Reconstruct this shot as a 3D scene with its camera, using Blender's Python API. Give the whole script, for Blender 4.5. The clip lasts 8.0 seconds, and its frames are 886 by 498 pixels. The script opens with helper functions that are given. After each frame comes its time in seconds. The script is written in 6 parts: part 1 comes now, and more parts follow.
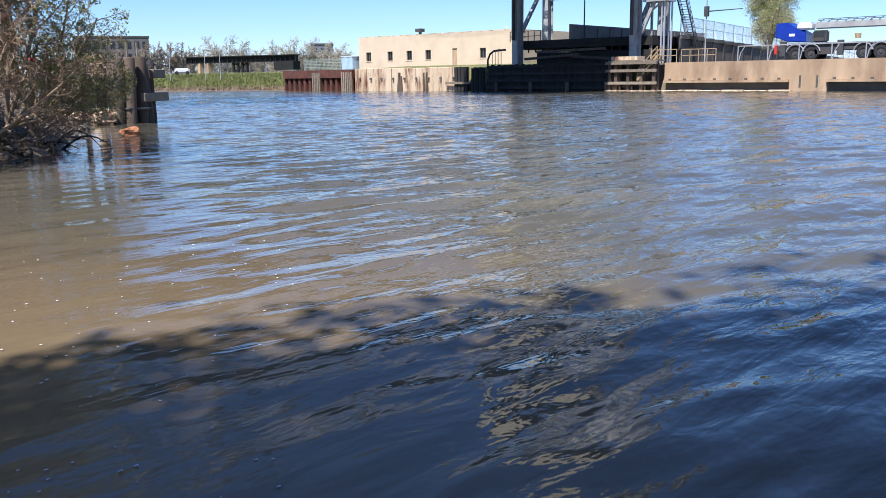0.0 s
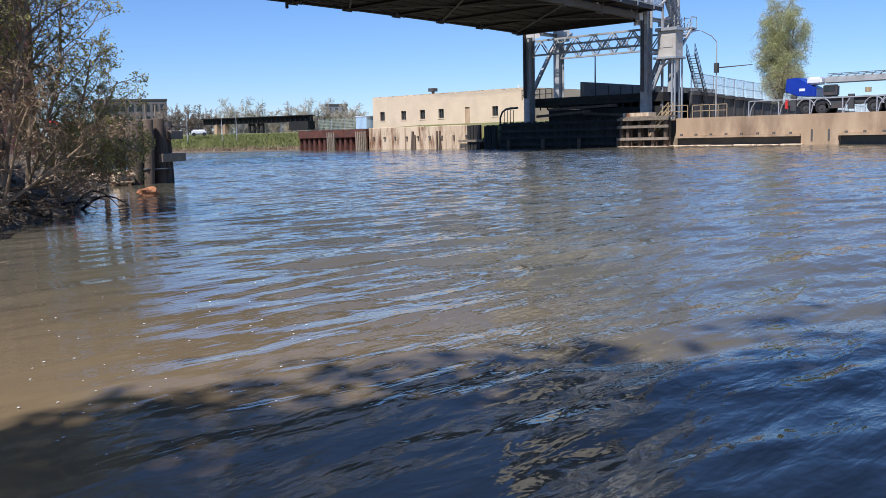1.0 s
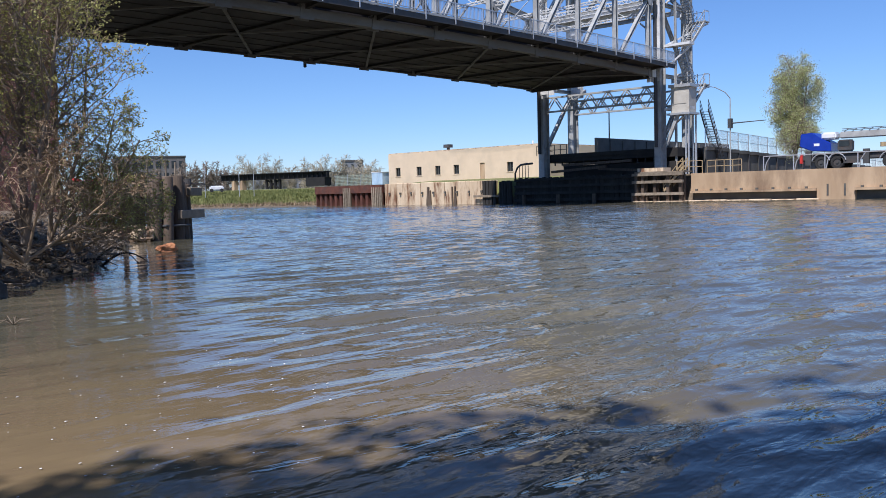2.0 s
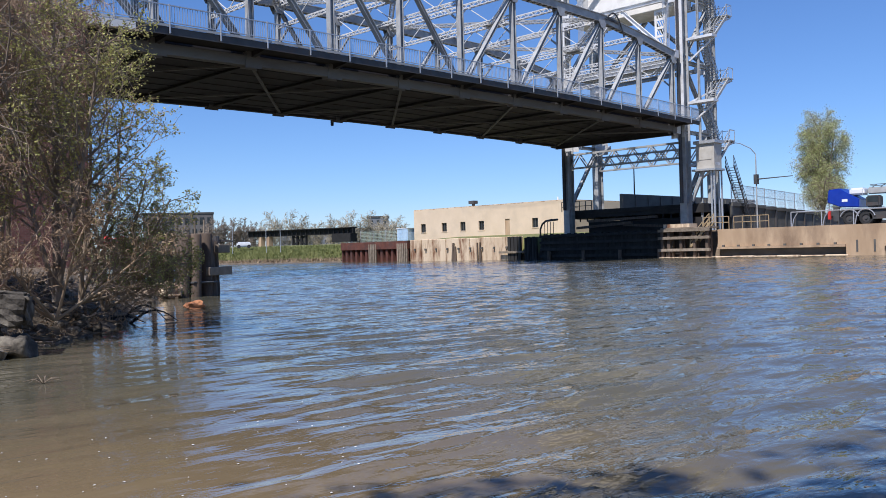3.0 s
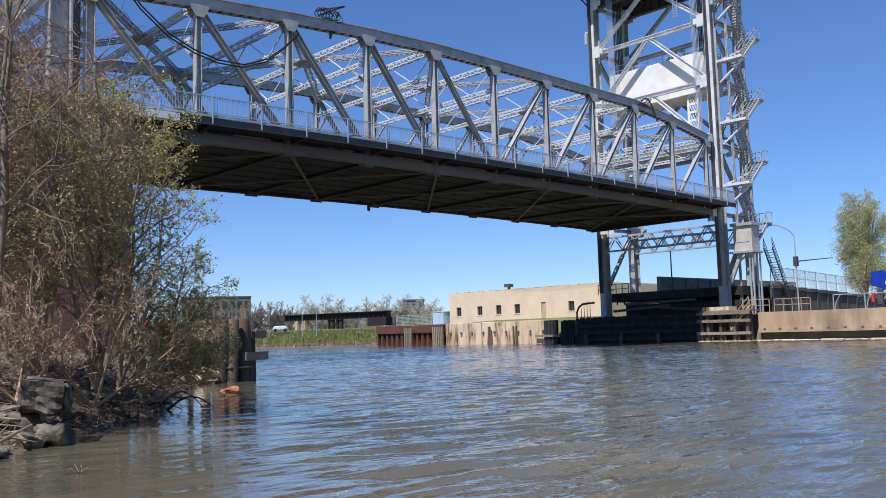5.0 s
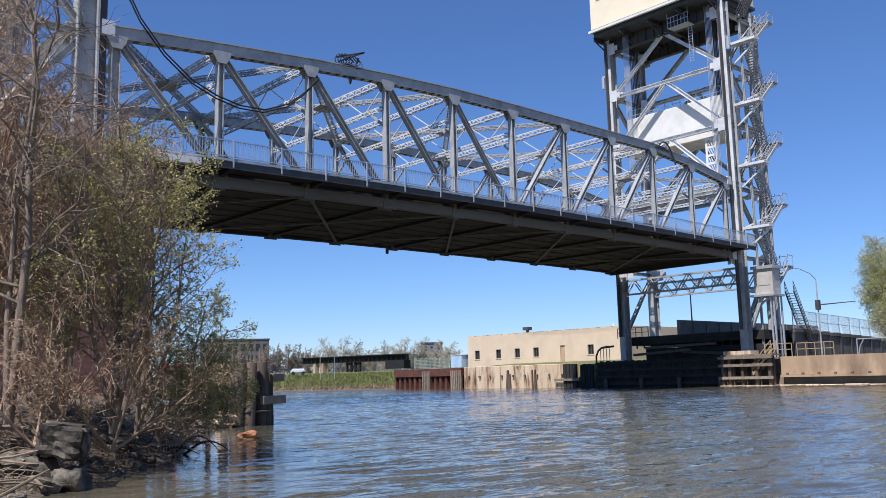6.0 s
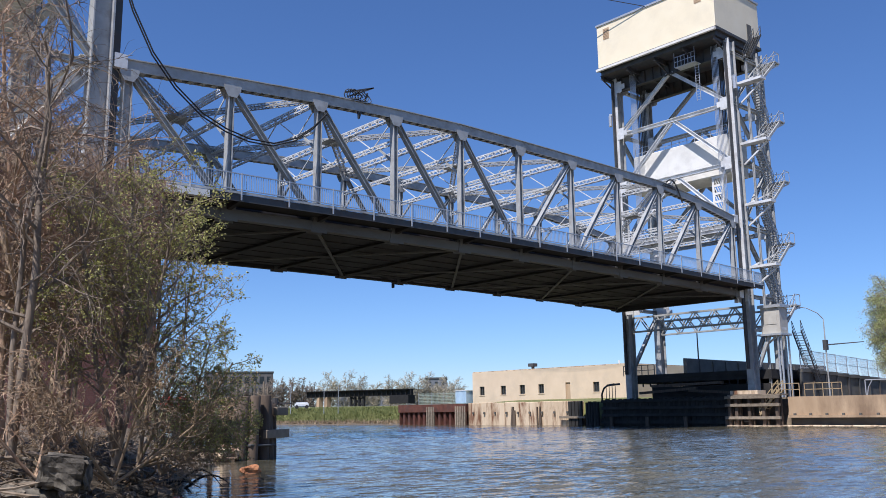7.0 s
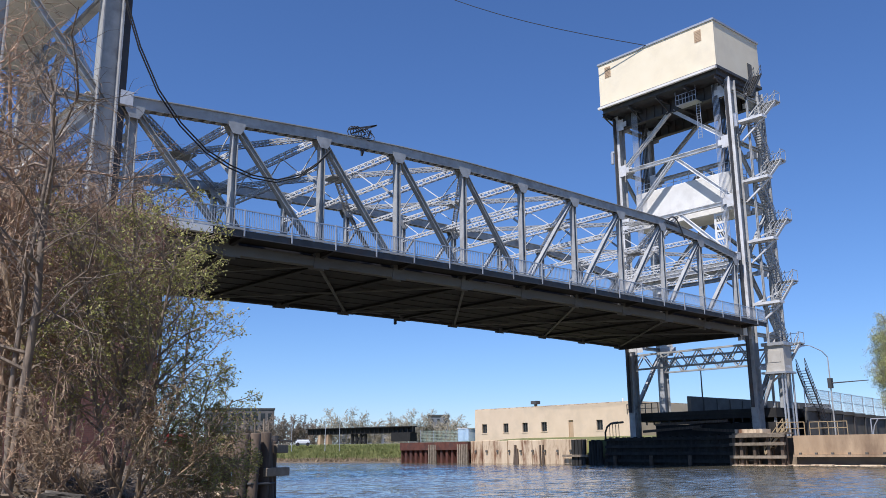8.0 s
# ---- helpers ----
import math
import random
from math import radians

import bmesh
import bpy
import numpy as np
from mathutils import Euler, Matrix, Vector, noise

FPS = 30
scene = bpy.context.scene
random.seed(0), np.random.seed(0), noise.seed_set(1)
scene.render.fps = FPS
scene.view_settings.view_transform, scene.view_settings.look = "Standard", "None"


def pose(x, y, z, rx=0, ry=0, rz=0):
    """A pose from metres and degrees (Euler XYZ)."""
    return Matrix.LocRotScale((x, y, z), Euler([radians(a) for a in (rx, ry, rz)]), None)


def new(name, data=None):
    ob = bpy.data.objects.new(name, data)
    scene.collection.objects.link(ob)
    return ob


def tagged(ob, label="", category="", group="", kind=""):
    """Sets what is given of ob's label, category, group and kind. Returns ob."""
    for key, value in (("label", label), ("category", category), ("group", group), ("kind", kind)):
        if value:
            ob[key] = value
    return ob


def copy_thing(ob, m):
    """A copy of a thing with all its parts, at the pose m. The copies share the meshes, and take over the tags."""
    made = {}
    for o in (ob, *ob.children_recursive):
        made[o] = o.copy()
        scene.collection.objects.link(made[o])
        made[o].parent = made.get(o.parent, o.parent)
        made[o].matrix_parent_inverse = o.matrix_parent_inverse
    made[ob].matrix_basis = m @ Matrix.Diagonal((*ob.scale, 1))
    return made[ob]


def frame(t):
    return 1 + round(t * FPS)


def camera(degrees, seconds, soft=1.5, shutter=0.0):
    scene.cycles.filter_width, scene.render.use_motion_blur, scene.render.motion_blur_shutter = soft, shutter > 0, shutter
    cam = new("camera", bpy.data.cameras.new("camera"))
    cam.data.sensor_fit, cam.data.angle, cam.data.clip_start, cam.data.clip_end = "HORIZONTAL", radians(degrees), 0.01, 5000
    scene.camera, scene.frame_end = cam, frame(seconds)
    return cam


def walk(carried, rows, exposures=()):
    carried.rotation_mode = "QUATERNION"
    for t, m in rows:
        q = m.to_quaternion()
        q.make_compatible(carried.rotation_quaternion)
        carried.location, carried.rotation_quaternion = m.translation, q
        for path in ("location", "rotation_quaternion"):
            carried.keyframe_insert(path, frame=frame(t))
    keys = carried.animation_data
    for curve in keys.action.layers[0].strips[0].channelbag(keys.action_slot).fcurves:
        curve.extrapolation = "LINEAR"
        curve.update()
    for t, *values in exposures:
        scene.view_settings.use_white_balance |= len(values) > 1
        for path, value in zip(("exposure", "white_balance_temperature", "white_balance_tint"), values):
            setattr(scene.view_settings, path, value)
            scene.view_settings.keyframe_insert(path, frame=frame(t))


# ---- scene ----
EYE = 1.5  # metres over the water, at the river's edge
cam = camera(53.66, 8.0, soft=0.65)
walk(cam, [
    (0, pose(0.085, -0.082, EYE - 0.105, 78.979, 0.681, -48.832)),
    (0.5, pose(0.076, -0.073, EYE - 0.125, 81.054, 1.026, -48.405)),
    (1, pose(0.076, -0.073, EYE - 0.122, 82.711, 1.349, -47.991)),
    (1.5, pose(0.055, -0.053, EYE - 0.106, 84.348, 1.490, -47.635)),
    (2, pose(0.043, -0.041, EYE - 0.093, 86.315, 1.501, -47.018)),
    (3.5, pose(0.009, -0.009, EYE - 0.017, 91.413, 1.490, -44.707)),
    (4, pose(0.000, -0.000, EYE - 0.000, 92.543, 1.467, -44.178)),
    (4.5, pose(0.011, -0.010, EYE + 0.006, 93.919, 1.585, -43.667)),
    (6, pose(0.016, -0.015, EYE + 0.049, 98.299, 1.440, -41.882)),
    (6.5, pose(0.004, -0.004, EYE + 0.066, 99.346, 1.108, -41.672)),
    (7, pose(0.009, -0.009, EYE + 0.059, 100.575, 0.674, -41.609)),
    (7.5, pose(0.010, -0.010, EYE + 0.067, 101.925, 0.475, -41.559)),
    (8, pose(0.027, -0.026, EYE + 0.073, 102.951, 0.483, -41.466)),
], exposures=[(0.0, 0.56, 5780, 17), (0.5, 0.33, 5780, 17), (1.0, 0.24, 5780, 17), (2.0, 0.19, 5780, 17), (4.0, 0.18, 5780, 17), (8.0, 0.19, 5780, 17)])

# ---- light: a clear spring noon, sun behind the camera ----
SUN_TO = Vector((0.54, 0.14, -0.85)).normalized()
world = bpy.data.worlds.new("world")
scene.world = world
world.use_nodes = True
wn = world.node_tree.nodes
sky = wn.new("ShaderNodeTexSky")
sky.sky_type = "NISHITA"
sky.sun_disc = False
sky.sun_elevation = math.asin(-SUN_TO.z)
sky.sun_rotation = math.atan2(-SUN_TO.x, -SUN_TO.y)
sky.air_density, sky.dust_density, sky.ozone_density = 0.95, 0.0, 10.0
world.node_tree.links.new(sky.outputs[0], wn["Background"].inputs[0])
wn["Background"].inputs[1].default_value = 0.105
sun = new("sun", bpy.data.lights.new("sun", "SUN"))
sun.data.energy, sun.data.angle, sun.data.color = 5.0, radians(0.5), (1.0, 0.93, 0.80)
sun.rotation_euler = SUN_TO.to_track_quat("-Z", "Y").to_euler()

# ---- helpers for materials and meshes ----
def material(name, colour, colour2=None, scale=3.0, rough=0.6, metal=0.0, bump=0.0, bump_scale=None, stain=None,
             stain_scale=0.6, stain_amount=0.5, stretch=(1, 1, 1), random_value=0.0, space="Object"):
    """Two-scale noise paint: a fine grain between two colours, large stains of a third, and a fine relief."""
    m = bpy.data.materials.new(name)
    m.use_nodes = True
    nt = m.node_tree
    n, l = nt.nodes, nt.links
    b = n["Principled BSDF"]
    b.inputs["Roughness"].default_value = rough
    b.inputs["Metallic"].default_value = metal
    co = n.new("ShaderNodeTexCoord")
    mp = n.new("ShaderNodeMapping")
    mp.inputs["Scale"].default_value = stretch
    l.new(co.outputs[space], mp.inputs[0])
    n1 = n.new("ShaderNodeTexNoise")
    n1.inputs["Scale"].default_value, n1.inputs["Detail"].default_value = scale, 6
    l.new(mp.outputs[0], n1.inputs["Vector"])
    r1 = n.new("ShaderNodeValToRGB")
    r1.color_ramp.elements[0].position, r1.color_ramp.elements[1].position = 0.3, 0.7
    r1.color_ramp.elements[0].color = (*colour, 1)
    r1.color_ramp.elements[1].color = (*(colour2 or [c * 1.25 for c in colour]), 1)
    l.new(n1.outputs[0], r1.inputs[0])
    out = r1.outputs[0]
    if stain:
        n2 = n.new("ShaderNodeTexNoise")
        n2.inputs["Scale"].default_value, n2.inputs["Detail"].default_value = stain_scale, 8
        n2.inputs["Roughness"].default_value = 0.65
        l.new(mp.outputs[0], n2.inputs["Vector"])
        r2 = n.new("ShaderNodeValToRGB")
        r2.color_ramp.elements[0].position, r2.color_ramp.elements[1].position = 0.48, 0.66
        r2.color_ramp.elements[0].color = (0, 0, 0, 1)
        r2.color_ramp.elements[1].color = (stain_amount,) * 3 + (1,)
        l.new(n2.outputs[0], r2.inputs[0])
        mx = n.new("ShaderNodeMixRGB")
        l.new(r2.outputs[0], mx.inputs[0])
        l.new(out, mx.inputs[1])
        mx.inputs[2].default_value = (*stain, 1)
        out = mx.outputs[0]
    if random_value:
        oi = n.new("ShaderNodeObjectInfo")
        mr = n.new("ShaderNodeMapRange")
        mr.inputs["To Min"].default_value, mr.inputs["To Max"].default_value = 1 - random_value, 1 + random_value
        l.new(oi.outputs["Random"], mr.inputs["Value"])
        hs = n.new("ShaderNodeHueSaturation")
        l.new(mr.outputs[0], hs.inputs["Value"])
        l.new(out, hs.inputs["Color"])
        out = hs.outputs[0]
    l.new(out, b.inputs["Base Color"])
    if bump:
        n3 = n.new("ShaderNodeTexNoise")
        n3.inputs["Scale"].default_value, n3.inputs["Detail"].default_value = bump_scale or scale * 4, 5
        l.new(mp.outputs[0], n3.inputs["Vector"])
        bp = n.new("ShaderNodeBump")
        bp.inputs["Strength"].default_value, bp.inputs["Distance"].default_value = 0.6, bump
        l.new(n3.outputs[0], bp.inputs["Height"])
        l.new(bp.outputs[0], b.inputs["Normal"])
    return m


STEEL = material("grey_bridge_paint", (0.35, 0.355, 0.345), (0.46, 0.465, 0.45), 1.5, 0.5, stain=(0.16, 0.13, 0.10), stain_scale=0.9, stain_amount=0.4)
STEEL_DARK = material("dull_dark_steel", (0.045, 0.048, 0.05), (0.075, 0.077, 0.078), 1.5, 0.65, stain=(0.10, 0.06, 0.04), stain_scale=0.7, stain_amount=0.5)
# lighter copy of the bridge paint, sunlight put into the colour
STEEL_LIGHT = material("pale_sunlit_paint", (0.62, 0.625, 0.62), (0.76, 0.765, 0.755), 1.2, 0.45, stain=(0.33, 0.30, 0.26), stain_scale=0.8, stain_amount=0.4)
GALV = material("galvanised_steel", (0.42, 0.44, 0.46), (0.55, 0.56, 0.58), 6, 0.4, metal=0.4)
CREAM = material("cream_panel", (0.86, 0.745, 0.52), (0.90, 0.79, 0.57), 0.6, 0.55, stain=(0.68, 0.59, 0.43), stain_scale=0.25, stain_amount=0.4)
WHITE = material("white_concrete", (0.70, 0.68, 0.62), (0.80, 0.78, 0.72), 0.7, 0.7, stain=(0.5, 0.47, 0.42), stain_scale=0.5, stain_amount=0.4)
BEIGE = material("beige_render", (0.66, 0.52, 0.36), (0.73, 0.58, 0.41), 0.5, 0.85, bump=0.01, bump_scale=20, stain=(0.50, 0.41, 0.30), stain_scale=0.2, stain_amount=0.5)
CONC = material("old_concrete", (0.40, 0.275, 0.165), (0.54, 0.39, 0.245), 0.8, 0.9, bump=0.03, bump_scale=5, stain=(0.20, 0.13, 0.08), stain_scale=0.35, stain_amount=0.75, stretch=(1, 1, 0.35))
CONC_PALE = material("weathered_pale_concrete", (0.56, 0.42, 0.27), (0.74, 0.60, 0.42), 0.5, 0.9, bump=0.03, bump_scale=5, stain=(0.17, 0.07, 0.03), stain_scale=1.3, stain_amount=0.95, stretch=(1, 1, 0.22))
CONC_DARK = material("damp_concrete", (0.09, 0.085, 0.075), (0.15, 0.14, 0.12), 0.8, 0.85, bump=0.02)
RUST = material("rusty_sheet_steel", (0.085, 0.028, 0.018), (0.15, 0.055, 0.034), 1.5, 0.85, bump=0.01, stain=(0.06, 0.035, 0.03), stain_scale=0.8, stain_amount=0.7)
TIMBER_DARK = material("tarred_timber", (0.014, 0.013, 0.012), (0.032, 0.03, 0.026), 2, 0.8, bump=0.01, random_value=0.3, stretch=(1, 1, 0.2))
TIMBER = material("weathered_timber", (0.075, 0.052, 0.035), (0.15, 0.11, 0.078), 3, 0.85, bump=0.012, stain=(0.06, 0.045, 0.035), stain_scale=1.2, stain_amount=0.7, random_value=0.25, stretch=(3, 3, 0.4))
TIMBER_PALE = material("grey_timber", (0.19, 0.15, 0.105), (0.32, 0.26, 0.19), 3, 0.85, bump=0.01, random_value=0.2)
ASPHALT = material("asphalt", (0.045, 0.045, 0.046), (0.07, 0.07, 0.07), 8, 0.9, bump=0.005)
CABIN = material("grey_beige_cabin_panel", (0.46, 0.43, 0.37), (0.54, 0.51, 0.45), 1.5, 0.6, stain=(0.36, 0.33, 0.28), stain_scale=0.8, stain_amount=0.4)
# near-black concrete: the shade of span and approach put into the colour
PIER_DARK = material("shade_dark_concrete", (0.016, 0.015, 0.014), (0.034, 0.031, 0.028), 0.9, 0.85, bump=0.02)
GIRDER_BLACK = material("black_girder_paint", (0.010, 0.010, 0.010), (0.018, 0.017, 0.017), 1.5, 0.9)
# bridge paint with the shade below the deck put into its colour
UNDERSIDE = material("shaded_underside_paint", (0.034, 0.032, 0.031), (0.054, 0.05, 0.047), 1.2, 0.8, stain=(0.05, 0.035, 0.025), stain_scale=0.5, stain_amount=0.6)
# bridge paint dimmed by colour for the shade under the sidewalk
CHORD = material("shaded_chord_paint", (0.15, 0.145, 0.135), (0.21, 0.205, 0.19), 1.2, 0.7, stain=(0.09, 0.07, 0.055), stain_scale=0.6, stain_amount=0.6, stretch=(0.3, 1, 1))
SLATE = material("slate_grey_cladding", (0.13, 0.14, 0.16), (0.19, 0.20, 0.22), 1.0, 0.7)
GLASS_DARK = material("dark_window_glass", (0.015, 0.018, 0.02), (0.03, 0.033, 0.035), 1, 0.08)
YELLOW = material("faded_yellow_paint", (0.36, 0.26, 0.14), (0.46, 0.35, 0.20), 3, 0.5)
BLUE = material("blue_truck_paint", (0.010, 0.035, 0.30), (0.014, 0.045, 0.36), 2, 0.25)
WHITE_PAINT = material("white_paint", (0.72, 0.73, 0.75), (0.80, 0.81, 0.82), 2, 0.35)
BLACK = material("black_rubber", (0.018, 0.018, 0.018), (0.03, 0.03, 0.03), 5, 0.8)
RED = material("red_paint", (0.50, 0.035, 0.03), (0.58, 0.05, 0.04), 3, 0.4)


def part(name, bm, mat, parent=None, label=""):
    """Link a bmesh as one mesh object, under a thing or a part."""
    me = bpy.data.meshes.new(name)
    bm.to_mesh(me)
    bm.free()
    me.materials.append(mat)
    ob = new(name, me)
    ob.parent = parent
    if label:
        ob["label"] = label
    return ob


def thing(name, label, category, group="", kind=""):
    return tagged(new(name), label, category, group, kind)


def beam(bm, a, b, w, h, up=(0, 0, 1)):
    """A straight bar from a to b, w wide and h deep towards up."""
    a, b = Vector(a), Vector(b)
    d = (b - a).normalized()
    u = Vector(up)
    if abs(d.dot(u)) > 0.99:
        u = Vector((0, 1, 0)) if abs(d.y) < 0.9 else Vector((1, 0, 0))
    s = d.cross(u).normalized()
    u = s.cross(d).normalized()
    v = [bm.verts.new(e + s * i * w / 2 + u * j * h / 2) for e in (a, b) for i, j in ((-1, -1), (1, -1), (1, 1), (-1, 1))]
    for q in ((0, 1, 2, 3), (7, 6, 5, 4), (0, 4, 5, 1), (1, 5, 6, 2), (2, 6, 7, 3), (3, 7, 4, 0)):
        bm.faces.new([v[i] for i in q])


def box(bm, x0, x1, y0, y1, z0, z1):
    beam(bm, (x0, (y0 + y1) / 2, (z0 + z1) / 2), (x1, (y0 + y1) / 2, (z0 + z1) / 2), abs(y1 - y0), abs(z1 - z0))


def h_beam(bm, a, b, w, h, up=(0, 0, 1), t=0.06):
    """A rolled section: two flanges h apart and a web between them."""
    a, b = Vector(a), Vector(b)
    d = (b - a).normalized()
    u = Vector(up)
    if abs(d.dot(u)) > 0.99:
        u = Vector((1, 0, 0))
    s = d.cross(u).normalized()
    u = s.cross(d).normalized()
    for j in (-1, 1):
        o = u * j * (h - t) / 2
        beam(bm, a + o, b + o, w, t, u)
    beam(bm, a, b, t * 0.7, h - 2 * t, u)


def lattice(bm, a, b, w, h, up=(0, 0, 1), pitch=None, t=0.09, sides=True):
    """A laced member: four corner angles with zigzag lacing."""
    a, b = Vector(a), Vector(b)
    d = (b - a)
    length = d.length
    d.normalize()
    u = Vector(up)
    if abs(d.dot(u)) > 0.99:
        u = Vector((1, 0, 0))
    s = d.cross(u).normalized()
    u = s.cross(d).normalized()
    for i in (-1, 1):
        for j in (-1, 1):
            o = s * i * (w - t) / 2 + u * j * (h - t) / 2
            beam(bm, a + o, b + o, t, t, u)
    n = max(2, round(length / (pitch or h)))
    for k in range(n):
        p, q = a + d * length * k / n, a + d * length * (k + 1) / n
        f = 1 if k % 2 else -1
        for i in (-1, 1):
            beam(bm, p + u * f * (h - t) / 2 + s * i * w / 2, q - u * f * (h - t) / 2 + s * i * w / 2, t * 0.3, t * 0.8, u)
        if sides and w > 0.25:
            for j in (-1, 1):
                beam(bm, p + s * f * (w - t) / 2 + u * j * h / 2, q - s * f * (w - t) / 2 + u * j * h / 2, t * 0.8, t * 0.3, u)


def tube(bm, pts, radii, sides=6, cap=False):
    """A tapered tube along points."""
    rings = []
    pts = [Vector(p) for p in pts]
    for i, p in enumerate(pts):
        d = (pts[min(i + 1, len(pts) - 1)] - pts[max(i - 1, 0)]).normalized()
        s = d.cross(Vector((0.31, 0.17, 0.93)) if abs(d.z) < 0.95 else Vector((1, 0.2, 0))).normalized()
        u = s.cross(d)
        r = radii[i] if hasattr(radii, "__len__") else radii
        rings.append([bm.verts.new(p + (s * math.cos(6.2832 * k / sides) + u * math.sin(6.2832 * k / sides)) * r) for k in range(sides)])
    for r0, r1 in zip(rings, rings[1:]):
        for k in range(sides):
            bm.faces.new((r0[k], r0[(k + 1) % sides], r1[(k + 1) % sides], r1[k]))
    if cap:
        bm.faces.new(rings[0][::-1])
        bm.faces.new(rings[-1])


def mesh_of(name, verts, faces, mat, parent=None, label=""):
    me = bpy.data.meshes.new(name)
    me.from_pydata(verts, [], faces)
    me.materials.append(mat)
    ob = new(name, me)
    ob.parent = parent
    if label:
        ob["label"] = label
    return ob


B = bmesh.new


def bar(name, a, b, w, h, mat, parent, up=(0, 0, 1)):
    """A part that is one straight bar."""
    bm = bmesh.new()
    beam(bm, a, b, w, h, up)
    return part(name, bm, mat, parent)

# ---- ground and water ----
RIVER = [(0.7, -1.2), (-0.6, 0.8), (-0.8, 4.0), (0.8, 9.0), (4.4, 13.6), (5.6, 15.0), (8.0, 17.4), (10.5, 21.5), (13.5, 26.5), (15.5, 30.5), (17.5, 36.0),
         (18.2, 42.0), (17.6, 60.0), (12.0, 84.0), (-4.0, 115.0), (-40.0, 160.0), (-150.0, 260.0), (-150.0, 420.0), (-20.0, 235.0), (30.0, 168.0), (66.0, 122.0),
         (73.0, 108.0), (77.0, 95.4), (77.2, 60.0), (77.2, -60.0), (90.0, -240.0), (150.0, -460.0), (30.0, -460.0), (45.0, -200.0), (30.0, -60.0), (8.0, -9.0)]


def shore(x, y):
    """Signed distance to the river's edge: positive on land."""
    d = np.full(x.shape, 1e9)
    inside = np.zeros(x.shape, bool)
    for (ax, ay), (bx, by) in zip(RIVER, RIVER[1:] + RIVER[:1]):
        ex, ey = bx - ax, by - ay
        t = np.clip(((x - ax) * ex + (y - ay) * ey) / (ex * ex + ey * ey), 0, 1)
        d = np.minimum(d, np.hypot(x - ax - t * ex, y - ay - t * ey))
        if ey:
            inside ^= ((ay > y) != (by > y)) & (x < ax + (y - ay) / ey * ex)
    return np.where(inside, -d, d)


def height(x, y):
    d = shore(x, y)
    near = x < 40 + np.maximum(0, y - 110) * 0.0
    wall = (x > 70) & (y < 95)
    low = np.where(y < 8, 0.35, 1.0)
    bank = np.clip(d * 0.5, 0, 1.0) * low + np.clip((d - 2) * 0.07, 0, 1.4) * low
    grass = np.clip(d * 0.17, 0, 1.6) + np.clip((d - 12) * 0.08, 0, 1.2)
    quay = 2.55 + np.clip((x - 88) * 0.07, 0, 0.75) * np.clip((y - 58) / 5, 0, 1)
    land = np.where(wall, np.where(d > 0.35, quay, d * 5), np.where(near & (y < 130), bank, grass))
    bumps = 0.05 * np.sin(x * 1.7 + 2 * np.sin(y * 0.9)) * np.sin(y * 1.3 + x * 0.4)
    bed = -np.clip(-d * 0.18, 0, 1.6) - 0.02
    return np.where(d > 0, land + np.where(wall, 0, bumps * np.clip(d, 0, 1)), bed)


def lines(dense, far):
    out = []
    for a, b, s in dense:
        out += list(np.arange(a, b, s))
    return np.array(sorted(set(np.round(out + far, 3))))


def grid_mesh(name, xs, ys, zf, mat):
    gx, gy = np.meshgrid(xs, ys)
    z = zf(gx, gy)
    n = len(xs)
    verts = np.stack([gx, gy, z], -1).reshape(-1, 3).tolist()
    faces = [(j * n + i, j * n + i + 1, (j + 1) * n + i + 1, (j + 1) * n + i) for j in range(len(ys) - 1) for i in range(n - 1)]
    ob = mesh_of(name, verts, faces, mat)
    for p in ob.data.polygons:
        p.use_smooth = True
    return ob


